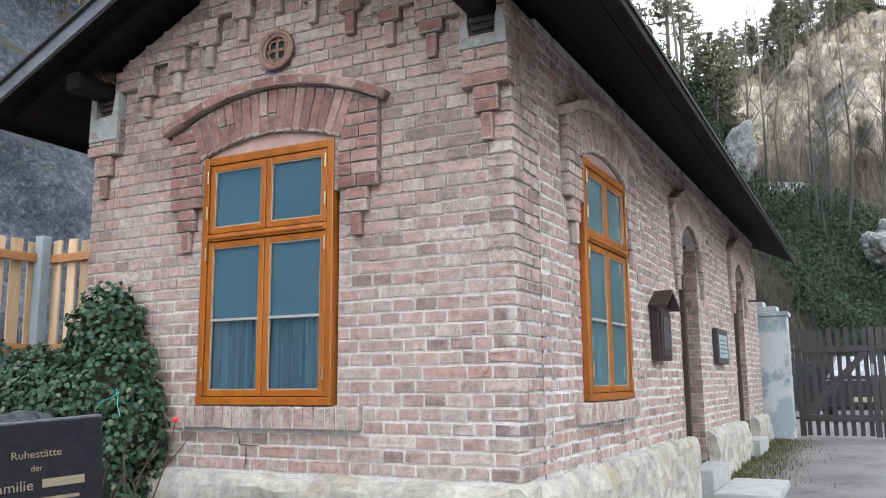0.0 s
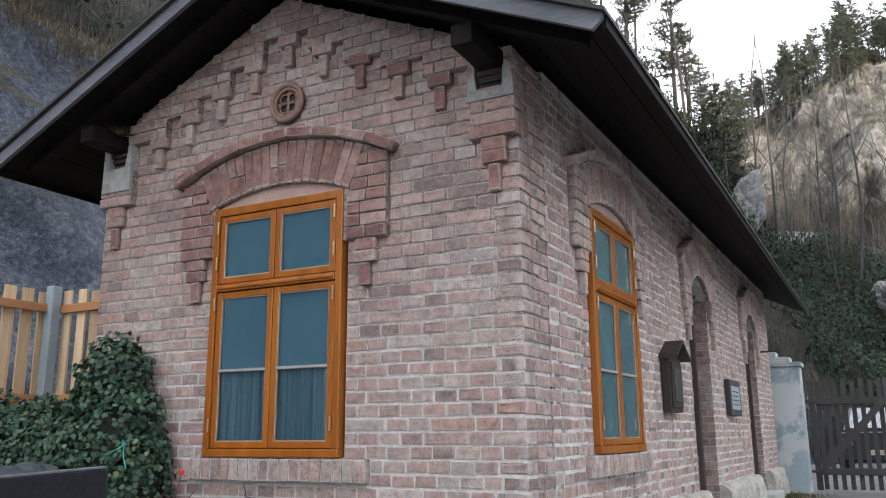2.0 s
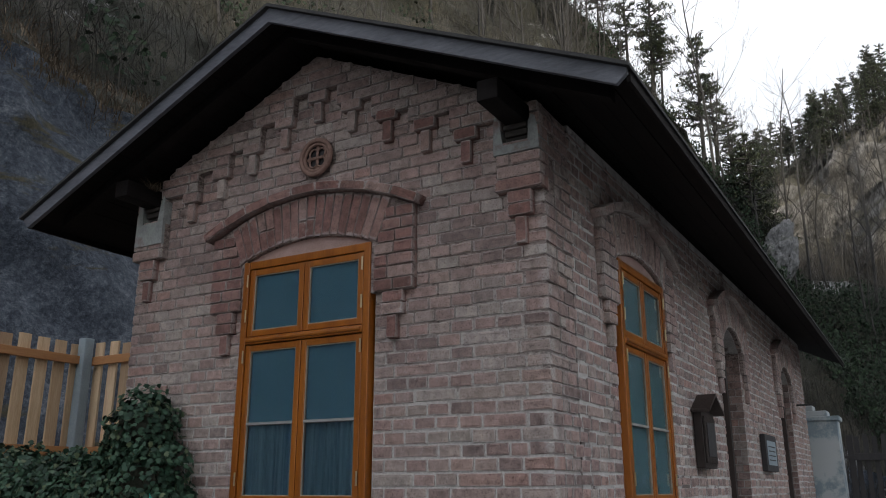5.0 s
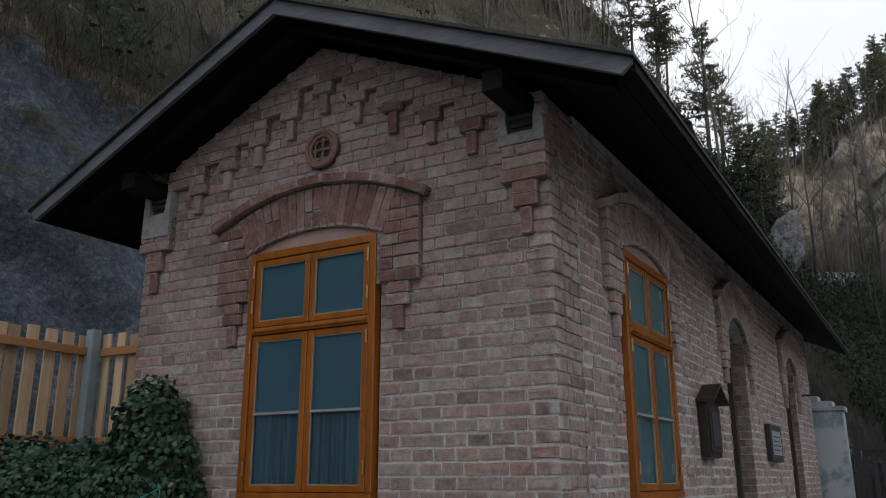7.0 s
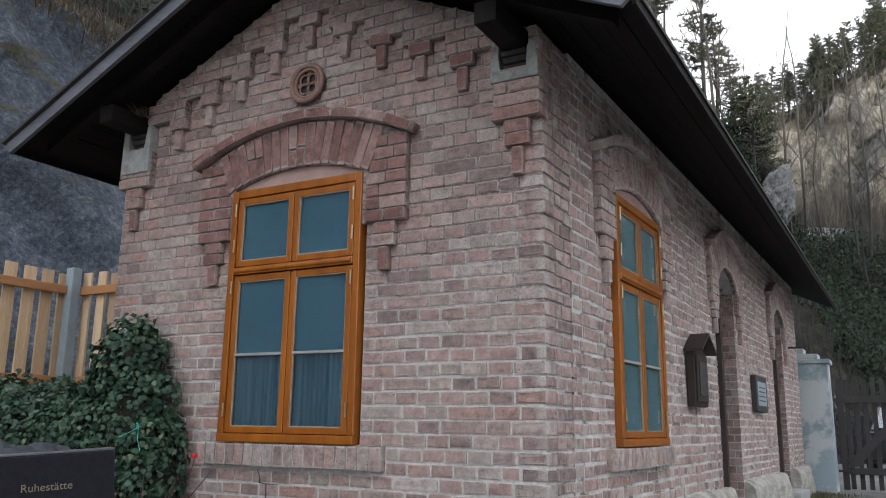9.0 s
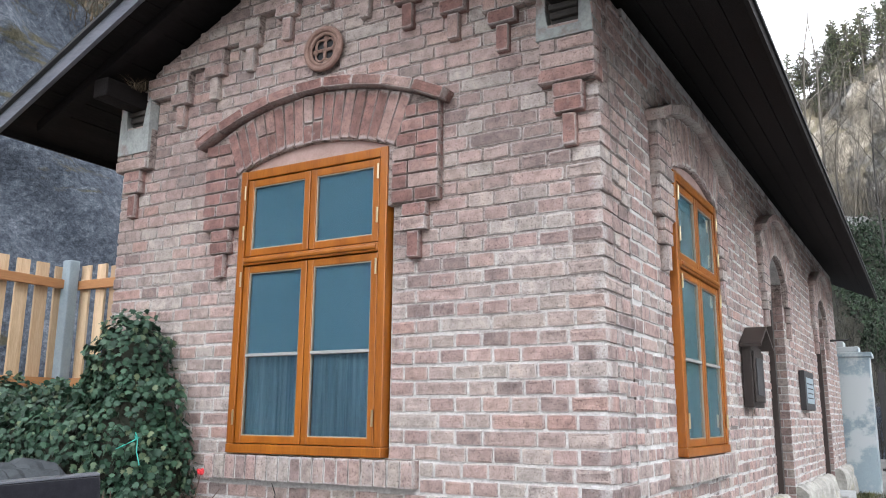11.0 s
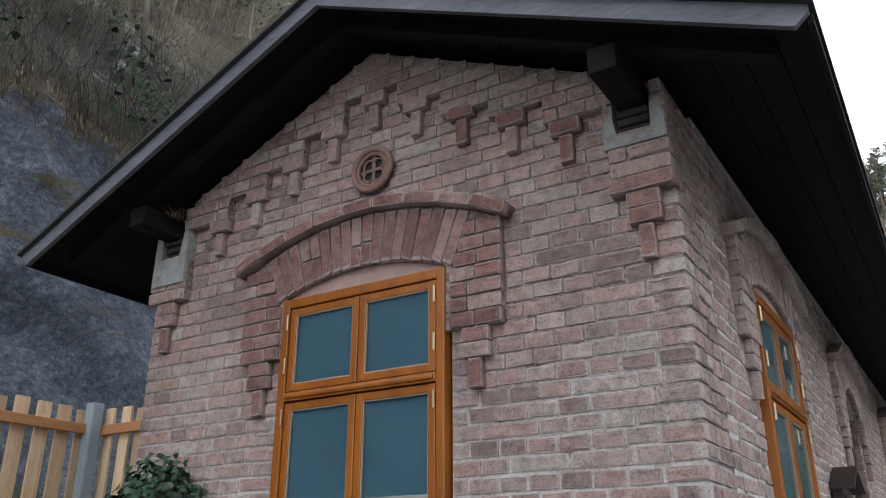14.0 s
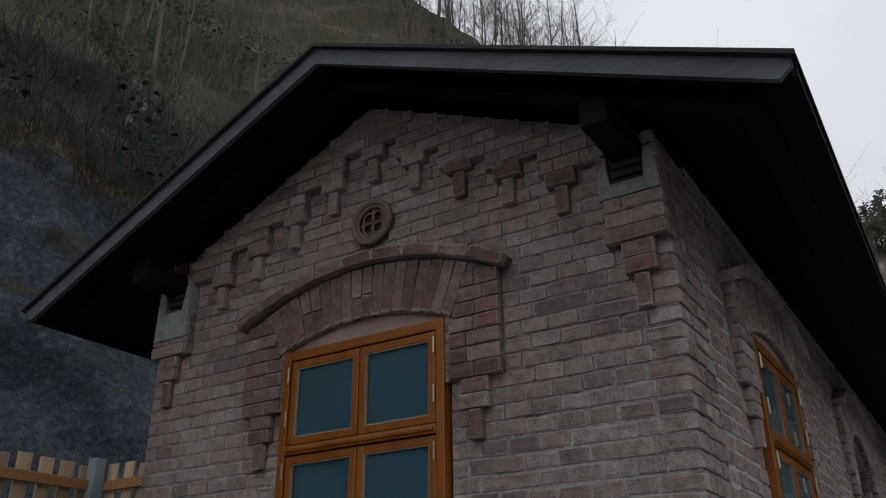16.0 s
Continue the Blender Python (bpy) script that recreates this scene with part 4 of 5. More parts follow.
def cliff_material():
    m, t, b = material("limestone_cliff", 0.95)
    v = coords(t, (1.4, 1.4, 0.5))
    z = t.nodes.new("ShaderNodeSeparateXYZ")
    nrm = t.nodes.new("ShaderNodeNewGeometry")
    t.links.new(nrm.outputs["Normal"], z.inputs["Vector"])
    rock = ramp_of(t, mix_of(t, 0.5, noise_of(t, v, 0.4, 9, 0.72), noise_of(t, v, 2.2, 7, 0.75)), [(0.38, (0.06, 0.056, 0.05)), (0.48, (0.17, 0.165, 0.155)), (0.6, (0.38, 0.37, 0.355))])
    veg = ramp_of(t, noise_of(t, v, 1.1, 8, 0.75), [(0.35, (0.07, 0.066, 0.048)), (0.6, (0.16, 0.15, 0.12))])
    fac = step_of(t, mix_of(t, 0.4, z.outputs["Z"], noise_of(t, v, 0.3, 7, 0.7)), 0.42, 0.52)
    col = mix_of(t, fac, rock, veg)
    place = t.nodes.new("ShaderNodeSeparateXYZ")
    t.links.new(coords(t), place.inputs["Vector"])
    foot = node(t, "ShaderNodeMapRange")
    for key, value in (("From Min", 30.0), ("From Max", 8.0)):
        foot.inputs[key].default_value = value
    t.links.new(place.outputs["Z"], foot.inputs["Value"])
    wood = step_of(t, mix_of(t, 0.5, foot.outputs["Result"], noise_of(t, coords(t), 0.16, 8, 0.7)), 0.42, 0.54)
    floor_tone = ramp_of(t, noise_of(t, coords(t), 0.9, 9, 0.75), [(0.35, (0.022, 0.021, 0.018)), (0.65, (0.085, 0.076, 0.064))])
    t.links.new(mix_of(t, wood, col, floor_tone), b.inputs["Base Color"])
    bump_of(t, noise_of(t, v, 1.6, 9, 0.75), b, 1.0, 0.5)
    return m


me = bpy.data.meshes.new("far_cliff")
me.from_pydata([cliff_point(i, j) for j in range(91) for i in range(241)], [], [(j * 241 + i, j * 241 + i + 1, (j + 1) * 241 + i + 1, (j + 1) * 241 + i) for j in range(90) for i in range(240)])
me.materials.append(cliff_material())
me.shade_smooth()
tagged(new("far_cliff", me), "pale sunlit limestone cliff across the valley", "cliff", kind="structure")


def outcrop(x, y, z, rx, ry, rz, seed):
    """A pale broken limestone knob on the slope."""
    bm = bmesh.new()
    bmesh.ops.create_icosphere(bm, subdivisions=5, radius=1.0)
    for v in bm.verts:
        q = 1 + 0.34 * noise.fractal(v.co * 1.5 + Vector((seed, 0, 0)), 0.8, 2.2, 6)
        v.co = Vector((v.co.x * rx * q, v.co.y * ry * q, v.co.z * rz * q))
    ob = new("rock_outcrop", mesh_of("rock_outcrop", bm, M_OUTCROP))
    ob.matrix_basis = pose(x, y, z, 0, 20, 30 * seed)
    tagged(ob, "pale broken limestone outcrop on the slope", "rock")


M_OUTCROP = surface("outcrop_limestone", (0.05, 0.052, 0.055), (0.27, 0.275, 0.275), 1.6, 9, 0.95, 1.0, stain=(0.07, 0.075, 0.05))
outcrop(-2.1, 27.4, 9.5, 0.6, 0.8, 1.3, 1)
outcrop(3.0, 28.8, 5.6, 1.5, 1.0, 1.0, 2)

# unseen wooded ridge added behind the walk: closes the valley, keeps the yard sunless
tagged(sheet("opposite_ridge", 20, 110, -120, 30, 30, 40, lambda x, y: -1 + 30 * max(0, min(1, (x * 0.64 - y * 0.77 - 46) / 46)) + 2 * noise.noise((x * 0.1, y * 0.1, 4)), M_HILL), "unseen dark wooded ridge added to keep the sun off the yard", "hillside", kind="structure")

# ---- trees ----
def grow(bm, p, way, le, r, depth, rng, sides, droop=0.0):
    """A limb and its branches."""
    n = 4 if depth > 1 else 3
    pts, rad = [p.copy()], [r]
    d = way.copy()
    for i in range(n):
        d = (d + Vector((rng.gauss(0, 0.12), rng.gauss(0, 0.12), rng.gauss(0.05, 0.08) - droop))).normalized()
        pts.append(pts[-1] + d * le / n)
        rad.append(max(r * (1 - 0.72 * (i + 1) / n), 0.004))
    tube(bm, pts, rad, sides)
    if depth <= 0:
        return
    for i in range(rng.randint(3, 5) if depth > 1 else rng.randint(3, 4)):
        k = rng.randint(1, n)
        a = rng.uniform(0, 2 * math.pi)
        spread = Vector((math.cos(a), math.sin(a), rng.uniform(0.2, 0.9))).normalized()
        grow(bm, pts[k], (d * 0.75 + spread * 0.75).normalized(), le * rng.uniform(0.4, 0.65), rad[k] * 0.6, depth - 1, rng, 3, droop)


def bare_tree(seed, height):
    rng = random.Random(seed)
    t = thing("bare_tree", "leafless slender grey tree on the winter slope", "tree", group="bare trees on the slopes")
    trunk, crown = bmesh.new(), bmesh.new()
    p, pts, rad = Vector((0, 0, -0.4)), [Vector((0, 0, -0.4))], [height * 0.0072]
    d = Vector((rng.gauss(0, 0.08), rng.gauss(0, 0.08), 1))
    n = 9
    for i in range(n):
        d = (d + Vector((rng.gauss(0, 0.06), rng.gauss(0, 0.06), 0.15))).normalized()
        pts.append(pts[-1] + d * height / n)
        rad.append(height * 0.0072 * (1 - 0.85 * (i + 1) / n))
    tube(trunk, pts, rad, 5)
    for i in range(3, n):
        for _ in range(rng.randint(2, 3)):
            a = rng.uniform(0, 2 * math.pi)
            way = Vector((math.cos(a), math.sin(a), rng.uniform(0.5, 1.3))).normalized()
            grow(crown, pts[i], way, height * rng.uniform(0.14, 0.3) * (1.15 - i / n * 0.6), rad[i] * 0.55, 1 + (i < 7), rng, 3)
    part("trunk", trunk, M_BARK, t)
    tagged(part("crown", crown, M_TWIG, t), kind="stuff")
    return t


def pine(seed, height):
    rng = random.Random(seed)
    t = thing("pine_tree", "tall sparse dark green pine on the crest", "tree", group="pines along the crest")
    trunk, boughs = bmesh.new(), bmesh.new()
    tube(trunk, [(0, 0, -0.6), (0.05, 0, height * 0.5), (0.02, 0.05, height)], [height * 0.016, height * 0.011, 0.02], 6)
    spots = []
    z = height * rng.uniform(0.28, 0.4)
    while z < height * 0.99:
        f = 1 - z / height
        for _ in range(rng.randint(2, 4)):
            a = rng.uniform(0, 2 * math.pi)
            le = height * (0.05 + 0.24 * f ** 0.7) * rng.uniform(0.55, 1.1)
            tip = Vector((math.cos(a) * le, math.sin(a) * le, z + le * rng.uniform(-0.05, 0.3)))
            base = Vector((0.02, 0, z))
            tube(boughs, [base, base.lerp(tip, 0.5) + Vector((0, 0, -0.04 * le)), tip], [0.035 + 0.02 * f, 0.022, 0.008], 4)
            for _ in range(int(22 + 40 * f)):
                q = base.lerp(tip, rng.uniform(0.35, 1.05)) + Vector((rng.gauss(0, 0.12 * le), rng.gauss(0, 0.12 * le), rng.gauss(0.03, 0.02 * le + 0.02)))
                spots.append((q, (rng.gauss(0, 0.6), rng.gauss(0, 0.6), 1), height * 0.038))
        z += height * rng.uniform(0.03, 0.06)
    part("trunk", trunk, M_BARK, t)
    tagged(part("limb", boughs, M_BARK, t), kind="stuff")
    ob = new("crown", leaves("crown", spots, NEEDLES, M_NEEDLE, seed, 0.5))
    ob.parent = t
    return t


TR = random.Random(21)


def plant(kinds, places):
    for i, (p, s) in enumerate(places):
        src = kinds[i % len(kinds)]
        m = Matrix.Translation(p) @ Matrix.Rotation(TR.uniform(0, 6.28), 4, "Z") @ Matrix.Rotation(TR.gauss(0, 0.05), 4, "X")
        if i < len(kinds):
            src.matrix_basis = m
        else:
            copy_thing(src, m)


spots = []
for _ in range(120):
    u = TR.uniform(2.6, 6.3)
    spots.append((hill_point(u, TR.uniform(0.36, 0.98)), 1))
for _ in range(26):
    spots.append((hill_point(TR.uniform(6.6, 9.2), TR.uniform(0.6, 1.0)), 1))
for _ in range(150):
    spots.append((cliff_point(TR.randint(36, 84), TR.randint(4, 52)), 1))
for _ in range(60):
    spots.append((hill_point(TR.uniform(5.0, 6.5), TR.uniform(0.75, 1.0)), 1))
TR.shuffle(spots)
plant([bare_tree(100 + k, h) for k, h in enumerate((6.0, 7.5, 8.5, 9.5, 7.0, 10.5))], spots)

spots = [(hill_point(u + 0.85, v), 1) for u, v in ((5.58, 1.0), (5.66, 0.97), (5.75, 1.0), (5.84, 0.95), (5.9, 0.99), (5.97, 1.0), (6.05, 0.97), (6.12, 1.0), (6.2, 0.96), (6.27, 1.0))]
for _ in range(7):
    spots.append((hill_point(TR.uniform(6.4, 7.1), TR.uniform(0.85, 1.0)), 1))
for _ in range(130):
    i = TR.randint(40, 84)
    spots.append((cliff_point(i, TR.choice((74, 78, 82, 86, 88, 90))), 1))
plant([pine(200 + k, h) for k, h in enumerate((4.2, 5.2, 3.8, 5.8, 4.6))], spots)

# ---- brush, grass and creepers on the slopes ----
BR = random.Random(31)
tagged(new("brush", blades("brush", [(hill_point(BR.uniform(2.4, 6.6), 0.31 + 0.69 * BR.random() ** 1.2), BR.uniform(0.3, 1.5)) for _ in range(34000)], M_BRUSH, 5, 0.009, 1.1)), "tangle of bare brown brushwood on the slope", "brushwood", kind="stuff")
tagged(new("scrub", blades("scrub", [(hill_point(BR.uniform(6.2, 9.6), 0.02 + 0.98 * BR.random()), BR.uniform(0.3, 1.2)) for _ in range(24000)], M_BRUSH, 6, 0.008, 1.0)), "grey-brown scrub behind the yard", "brushwood", kind="stuff")
tagged(new("cliff_brush", blades("cliff_brush", [(cliff_point(BR.uniform(34, 96), 3 + 45 * BR.random() ** 0.8), BR.uniform(1.2, 4.2)) for _ in range(16000)], M_BRUSH, 15, 0.03, 0.5)), "bare grey saplings crowding the cliff's foot", "brushwood", kind="stuff")
tagged(new("dry_grass", blades("dry_grass", [(hill_point(BR.uniform(2.2, 5.6), BR.gauss(0.305, 0.012)), BR.uniform(0.1, 0.35)) for _ in range(9000)], M_DRY, 7, 0.010, 1.2)), "tufts of tan dry grass along the rock's edge", "grass", kind="stuff")
spots = []
for _ in range(75000):
    u, v = BR.uniform(6.3, 8.4), BR.random()
    w = 0.25 * noise.noise((u * 2.6, v * 4, 9))
    if 0.62 - 0.42 * (u - 6.35) + w < v < 1.06 - 0.14 * (u - 6.5) + w:
        spots.append((hill_point(u, v) + Vector((BR.gauss(0, 0.12), BR.gauss(0, 0.15), BR.uniform(0.1, 0.8))), (0.2, -0.9, 0.5), 0.14))
tagged(new("slope_ivy", leaves("slope_ivy", spots, OVAL_LEAF, M_IVYFAR, 8)), "green ivy carpet over the slope behind the gate", "ivy", kind="stuff")
spots = []
for _ in range(16000):
    u, v = BR.uniform(3.0, 5.4), BR.uniform(0.32, 0.75)
    if noise.noise((u * 3.2, v * 9, 3)) > 0.08:
        spots.append((hill_point(u, v) + Vector((BR.gauss(0.2, 0.2), BR.gauss(0, 0.2), BR.uniform(0, 0.7))), (0.8, -0.4, 0.5), 0.17))
tagged(new("slope_bushes", leaves("slope_bushes", spots, IVY_LEAF, M_IVYFAR, 9)), "dark evergreen bushes above the rock", "bush", kind="stuff")

# ---- fence on its low wall ----
fence = thing("fence", "new larch board fence with a grey corner post", "fence")
FX, FY = -4.88, 0.78
def board(x, y, along_x, top):
    w = 0.108
    bm = boxed(-w / 2, w / 2, -0.011, 0.011, 1.50, top, bevel=0.003)
    part("board", bm, M_BOARD, fence, at=Matrix.Translation((x, y, 0)) @ Matrix.Rotation(0 if along_x else math.pi / 2, 4, "Z") @ Matrix.Rotation(FR.gauss(0, 0.008), 4, "Y"))
FR = random.Random(3)
for k in range(17):
    board(FX - 0.02, FY - 0.12 - 0.178 * k, False, 2.555 + FR.uniform(-0.02, 0.02))
for k in range(9):
    board(FX + 0.12 + 0.172 * k, FY + 0.02, True, 2.555 + FR.uniform(-0.02, 0.02))
for z in (2.40, 1.60):
    part("rail", boxed(FX + 0.0, FX + 0.04, FY - 3.1, FY - 0.01, z - 0.04, z + 0.035, bevel=0.005), M_RAIL, fence, "reddish larch rail")
    part("rail", boxed(FX + 0.042, -W - 0.01, FY - 0.04, FY, z - 0.04, z + 0.035, bevel=0.005), M_RAIL, fence, "reddish larch rail")
part("post", boxed(FX - 0.005, FX + 0.095, FY - 0.14, FY - 0.045, 0.4, 2.60, bevel=0.012), M_POST, fence, "blue-grey weathered corner post")
wallbm = boxed(FX - 0.2, FX + 0.12, FY - 3.3, FY + 0.15, -0.4, 1.50, bevel=0.03)
box(wallbm, FX + 0.121, -W - 0.002, FY - 0.10, FY + 0.15, -0.4, 1.50, 0.03)
tagged(new("garden_wall", mesh_of("garden_wall", wallbm, M_PLINTH)), "low rough stone garden wall under the fence", "wall", kind="structure")

# ---- ivy by the house ----
BLOBS = [((-2.93, -0.15, 1.15), (0.40, 0.26, 0.62)), ((-2.98, -0.16, 1.62), (0.30, 0.22, 0.34)), ((-2.72, -0.14, 0.95), (0.26, 0.22, 0.45)),
         ((-3.35, -0.12, 1.02), (0.45, 0.40, 0.52)), ((-3.85, -0.02, 1.05), (0.6, 0.5, 0.50)), ((-4.45, -0.1, 1.08), (0.65, 0.6, 0.52)), ((-4.75, -0.9, 1.1), (0.45, 0.8, 0.5)), ((-4.7, -1.9, 1.05), (0.45, 0.8, 0.5)),
         ((-2.85, -0.2, 0.55), (0.32, 0.25, 0.5))]
tagged(new("ivy", leaves("ivy", blob_spots(BLOBS, 36000, 0.043, 12), IVY_LEAF, M_IVY, 13, 0.45)), "dense dark green ivy climbing the house corner and wall", "ivy", kind="stuff")
# dark lumps that stand in for the shade between the leaves
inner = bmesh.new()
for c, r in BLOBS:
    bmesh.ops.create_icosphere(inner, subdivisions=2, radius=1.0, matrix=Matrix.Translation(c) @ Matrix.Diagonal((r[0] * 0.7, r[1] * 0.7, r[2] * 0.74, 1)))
tagged(new("ivy_shade_core", mesh_of("ivy_shade_core", inner, surface("ivy_inner_shade", (0.012, 0.016, 0.010), (0.035, 0.035, 0.022), 14, 60, 0.95, 0.9))), "dark filler standing in for shade inside the ivy", "ivy", kind="stuff")
bm = bmesh.new()
SR = random.Random(17)
for k in range(16):
    x = -2.75 + SR.uniform(-0.35, 0.45)
    p, pts = Vector((x, -0.42 - SR.random() * 0.15, ground_z(0, -0.4))), []
    for i in range(6):
        pts.append(p.copy())
        p = p + Vector((SR.gauss(0.035, 0.05), SR.gauss(0.0, 0.03), 0.19 * SR.uniform(0.7, 1.1)))
    tube(bm, pts, [0.008, 0.007, 0.006, 0.005, 0.004, 0.002], 5)
rose = thing("rose_bush", "leafless thorny rose bush with one red bloom", "bush")
part("stem", bm, M_STEM, rose)
bm = bmesh.new()
tube(bm, [(-2.3, -0.45, 0.0), (-2.2, -0.46, 0.5), (-2.05, -0.47, 0.82), (-1.98, -0.48, 1.05)], [0.007, 0.006, 0.005, 0.003], 5)
tube(bm, [(-2.1, -0.47, 0.75), (-1.95, -0.46, 0.9), (-1.86, -0.46, 0.99)], [0.005, 0.004, 0.002], 5)
part("stem", bm, M_STEM, rose)
M_ROSE, _t, _b = material("red_petals", 0.6)
_b.inputs["Base Color"].default_value = (0.55, 0.02, 0.03, 1)
bm = bmesh.new()
for k in range(9):
    a = k * 2.4
    bmesh.ops.create_icosphere(bm, subdivisions=1, radius=0.010, matrix=Matrix.Translation((-1.98 + 0.010 * math.cos(a), -0.48 + 0.010 * math.sin(a), 1.06 + 0.002 * k)))
part("bloom", bm, M_ROSE, rose, "small red bloom")
M_TWINE, _t, _b = material("turquoise_twine", 0.6)
_b.inputs["Base Color"].default_value = (0.05, 0.42, 0.34, 1)
bm = bmesh.new()
tube(bm, [(-2.68, -0.44, 1.16), (-2.58, -0.45, 1.19), (-2.5, -0.45, 1.22)], [0.003] * 3, 5)
tube(bm, [(-2.5, -0.45, 1.22), (-2.5, -0.45, 1.15), (-2.47, -0.45, 1.08)], [0.003] * 3, 5)
for k in range(8):
    tube(bm, [(-2.5, -0.45, 1.22), (-2.5 + SR.gauss(0, 0.02), -0.46, 1.22 + SR.gauss(0, 0.025))], [0.004, 0.003], 4)
tagged(new("twine", mesh_of("twine", bm, M_TWINE)), "turquoise twine knotted round the ivy", "twine")

# ---- gravestones ----
GA = math.atan2(0.87, 0.49)
GP = Matrix.Translation((-1.17, -1.7, 1.145)) @ Matrix.Rotation(GA, 4, "Z") @ Matrix.Rotation(radians(-4), 4, "Y")
grave = thing("gravestone", "polished black granite gravestone with faded gilt lettering", "gravestone", GP)
part("slab", boxed(-1.25, 0, 0.0, 0.09, -1.2, 0, bevel=0.004), M_GRAVE, grave)
part("top_edge", boxed(-1.249, -0.001, 0.001, 0.089, 0.0012, 0.009, bevel=0.002), M_GRAVETOP, grave, "paler grey top strip")


def lettering(text, size, x, z, parent):
    cu = bpy.data.curves.new("lettering", "FONT")
    cu.body, cu.size, cu.extrude, cu.align_x = text, size, 0.0008, "CENTER"
    cu.materials.append(M_GOLD)
    ob = new("lettering", cu)
    ob.parent, ob.matrix_basis = parent, pose(x, -0.003, z, 90)


lettering("Ruhestätte", 0.042, -0.245, -0.135, grave)
lettering("der", 0.032, -0.245, -0.187, grave)
lettering("Familie", 0.056, -0.335, -0.258, grave)
for x0, x1, z0, z1 in ((-0.225, -0.07, -0.255, -0.222), (-0.38, -0.27, -0.308, -0.291), (-0.255, -0.09, -0.306, -0.293), (-0.20, -0.04, -0.368, -0.338)):
    part("inscription_bar", boxed(x0, x1, -0.003, 0.0, z0, z1, bevel=0.001), M_GOLD, grave, "worn gilt line")
rb = bmesh.new()
bmesh.ops.create_icosphere(rb, subdivisions=5, radius=1.0)
for v in rb.verts:
    q = 1 + 0.22 * noise.fractal(v.co * 1.6, 1.0, 2.0, 5)
    v.co = Vector((v.co.x * 0.62 * q, v.co.y * 0.28 * q, v.co.z * 0.72 * q))
ob = new("rough_gravestone", mesh_of("rough_gravestone", rb, M_SLATE))
ob.matrix_basis = pose(-2.6, -1.35, 0.42, 0, 0, 55)
tagged(ob, "rough dark natural stone grave marker", "gravestone")

# ---- yard wall pillar and gate ----
pillar = thing("gate_pillar", "blue-grey rendered gate pillar with stepped cap", "pillar")
GZ = ground_z(0, GATE_Y)
part("shaft", boxed(-0.62, 0.53, GATE_Y, GATE_Y + 0.5, GZ - 0.3, 2.30, bevel=0.012), M_PILLAR, pillar)
part("cap", boxed(-0.66, 0.57, GATE_Y - 0.035, GATE_Y + 0.53, 2.301, 2.37, bevel=0.01), M_PILLAR, pillar)
part("cap", boxed(-0.60, 0.40, GATE_Y + 0.02, GATE_Y + 0.48, 2.371, 2.46, bevel=0.015), M_PILLAR, pillar)
part("cap", boxed(-0.55, 0.20, GATE_Y + 0.06, GATE_Y + 0.44, 2.461, 2.55, bevel=0.02), M_PILLAR, pillar)


def gate(x0, x1, label):
    g = thing("picket_gate", label, "gate", group="leaves of the yard gate")
    y = GATE_Y + 0.1
    part("stile", boxed(x0, x0 + 0.09, y - 0.03, y + 0.03, GZ + 0.05, 2.07, bevel=0.006), M_GATE, g)
    part("stile", boxed(x1 - 0.09, x1, y - 0.03, y + 0.03, GZ + 0.05, 2.07, bevel=0.006), M_GATE, g)
    for z in (1.74, 0.66):
        part("rail", boxed(x0 + 0.091, x1 - 0.091, y - 0.03, y + 0.02, z - 0.05, z + 0.05, bevel=0.005), M_GATE, g)
    bm = prism(bmesh.new(), [(x0 + 0.10, 0.72), (x0 + 0.22, 0.72), (x1 - 0.10, 1.66), (x1 - 0.10, 1.685), (x1 - 0.2, 1.685), (x0 + 0.10, 0.80)], y - 0.05, y - 0.031)
    part("brace", bm, M_GATE, g)
    n = 8
    for k in range(n):
        x = x0 + 0.14 + (x1 - x0 - 0.28) * k / (n - 1)
        part("picket", boxed(x - 0.034, x + 0.034, y + 0.021, y + 0.042, GZ + 0.06, 2.05 + 0.03 * (k % 2), bevel=0.004), M_GATE, g)
    part("latch", boxed(x1 - 0.08, x1 - 0.04, y - 0.045, y - 0.031, 1.33, 1.50, bevel=0.004), M_POST, g, "grey metal latch")
    for z in (1.74, 0.66):
        part("hinge", boxed(x0 - 0.05, x0 + 0.12, y - 0.056, y - 0.051, z - 0.02, z + 0.02, bevel=0.002), M_GATE, g)
    return g


gate(0.62, 1.78, "dark stained picket gate with a diagonal brace")
gate(1.80, 3.0, "dark stained picket gate leaf beside its twin")
tagged(new("gate_post", mesh_of("gate_post", boxed(3.02, 3.15, GATE_Y + 0.05, GATE_Y + 0.18, 0, 2.3, bevel=0.01), M_GATE)), "dark square gate post", "post")

# ---- wall cases ----
case = thing("notice_case", "dark wooden notice case with a little gabled roof", "notice case", SIDE)
part("body", boxed(2.93, 3.36, -0.075, -0.004, 1.44, 1.90, bevel=0.006), M_DARKDOOR, case)
part("door_frame", boxed(2.96, 3.33, -0.09, -0.076, 1.48, 1.86, bevel=0.004), M_DARKDOOR, case)
part("panel", boxed(3.02, 3.27, -0.096, -0.091, 1.53, 1.81, bevel=0.002), M_GATE, case)
for s in (-1, 1):
    bm = prism(bmesh.new(), [(3.145, 2.03), (3.145 + s * 0.27, 1.885), (3.145 + s * 0.27, 1.91), (3.145, 2.055)], -0.16, -0.004)
    part("roof_board", bm, M_DARKDOOR, case)
part("gable_board", prism(bmesh.new(), [(3.145, 2.025), (2.95, 1.918), (2.95, 1.902), (3.34, 1.902), (3.34, 1.918)], -0.06, -0.01), M_DARKDOOR, case)
sign = thing("notice_box", "small black framed notice box with pale sheet", "notice box", SIDE)
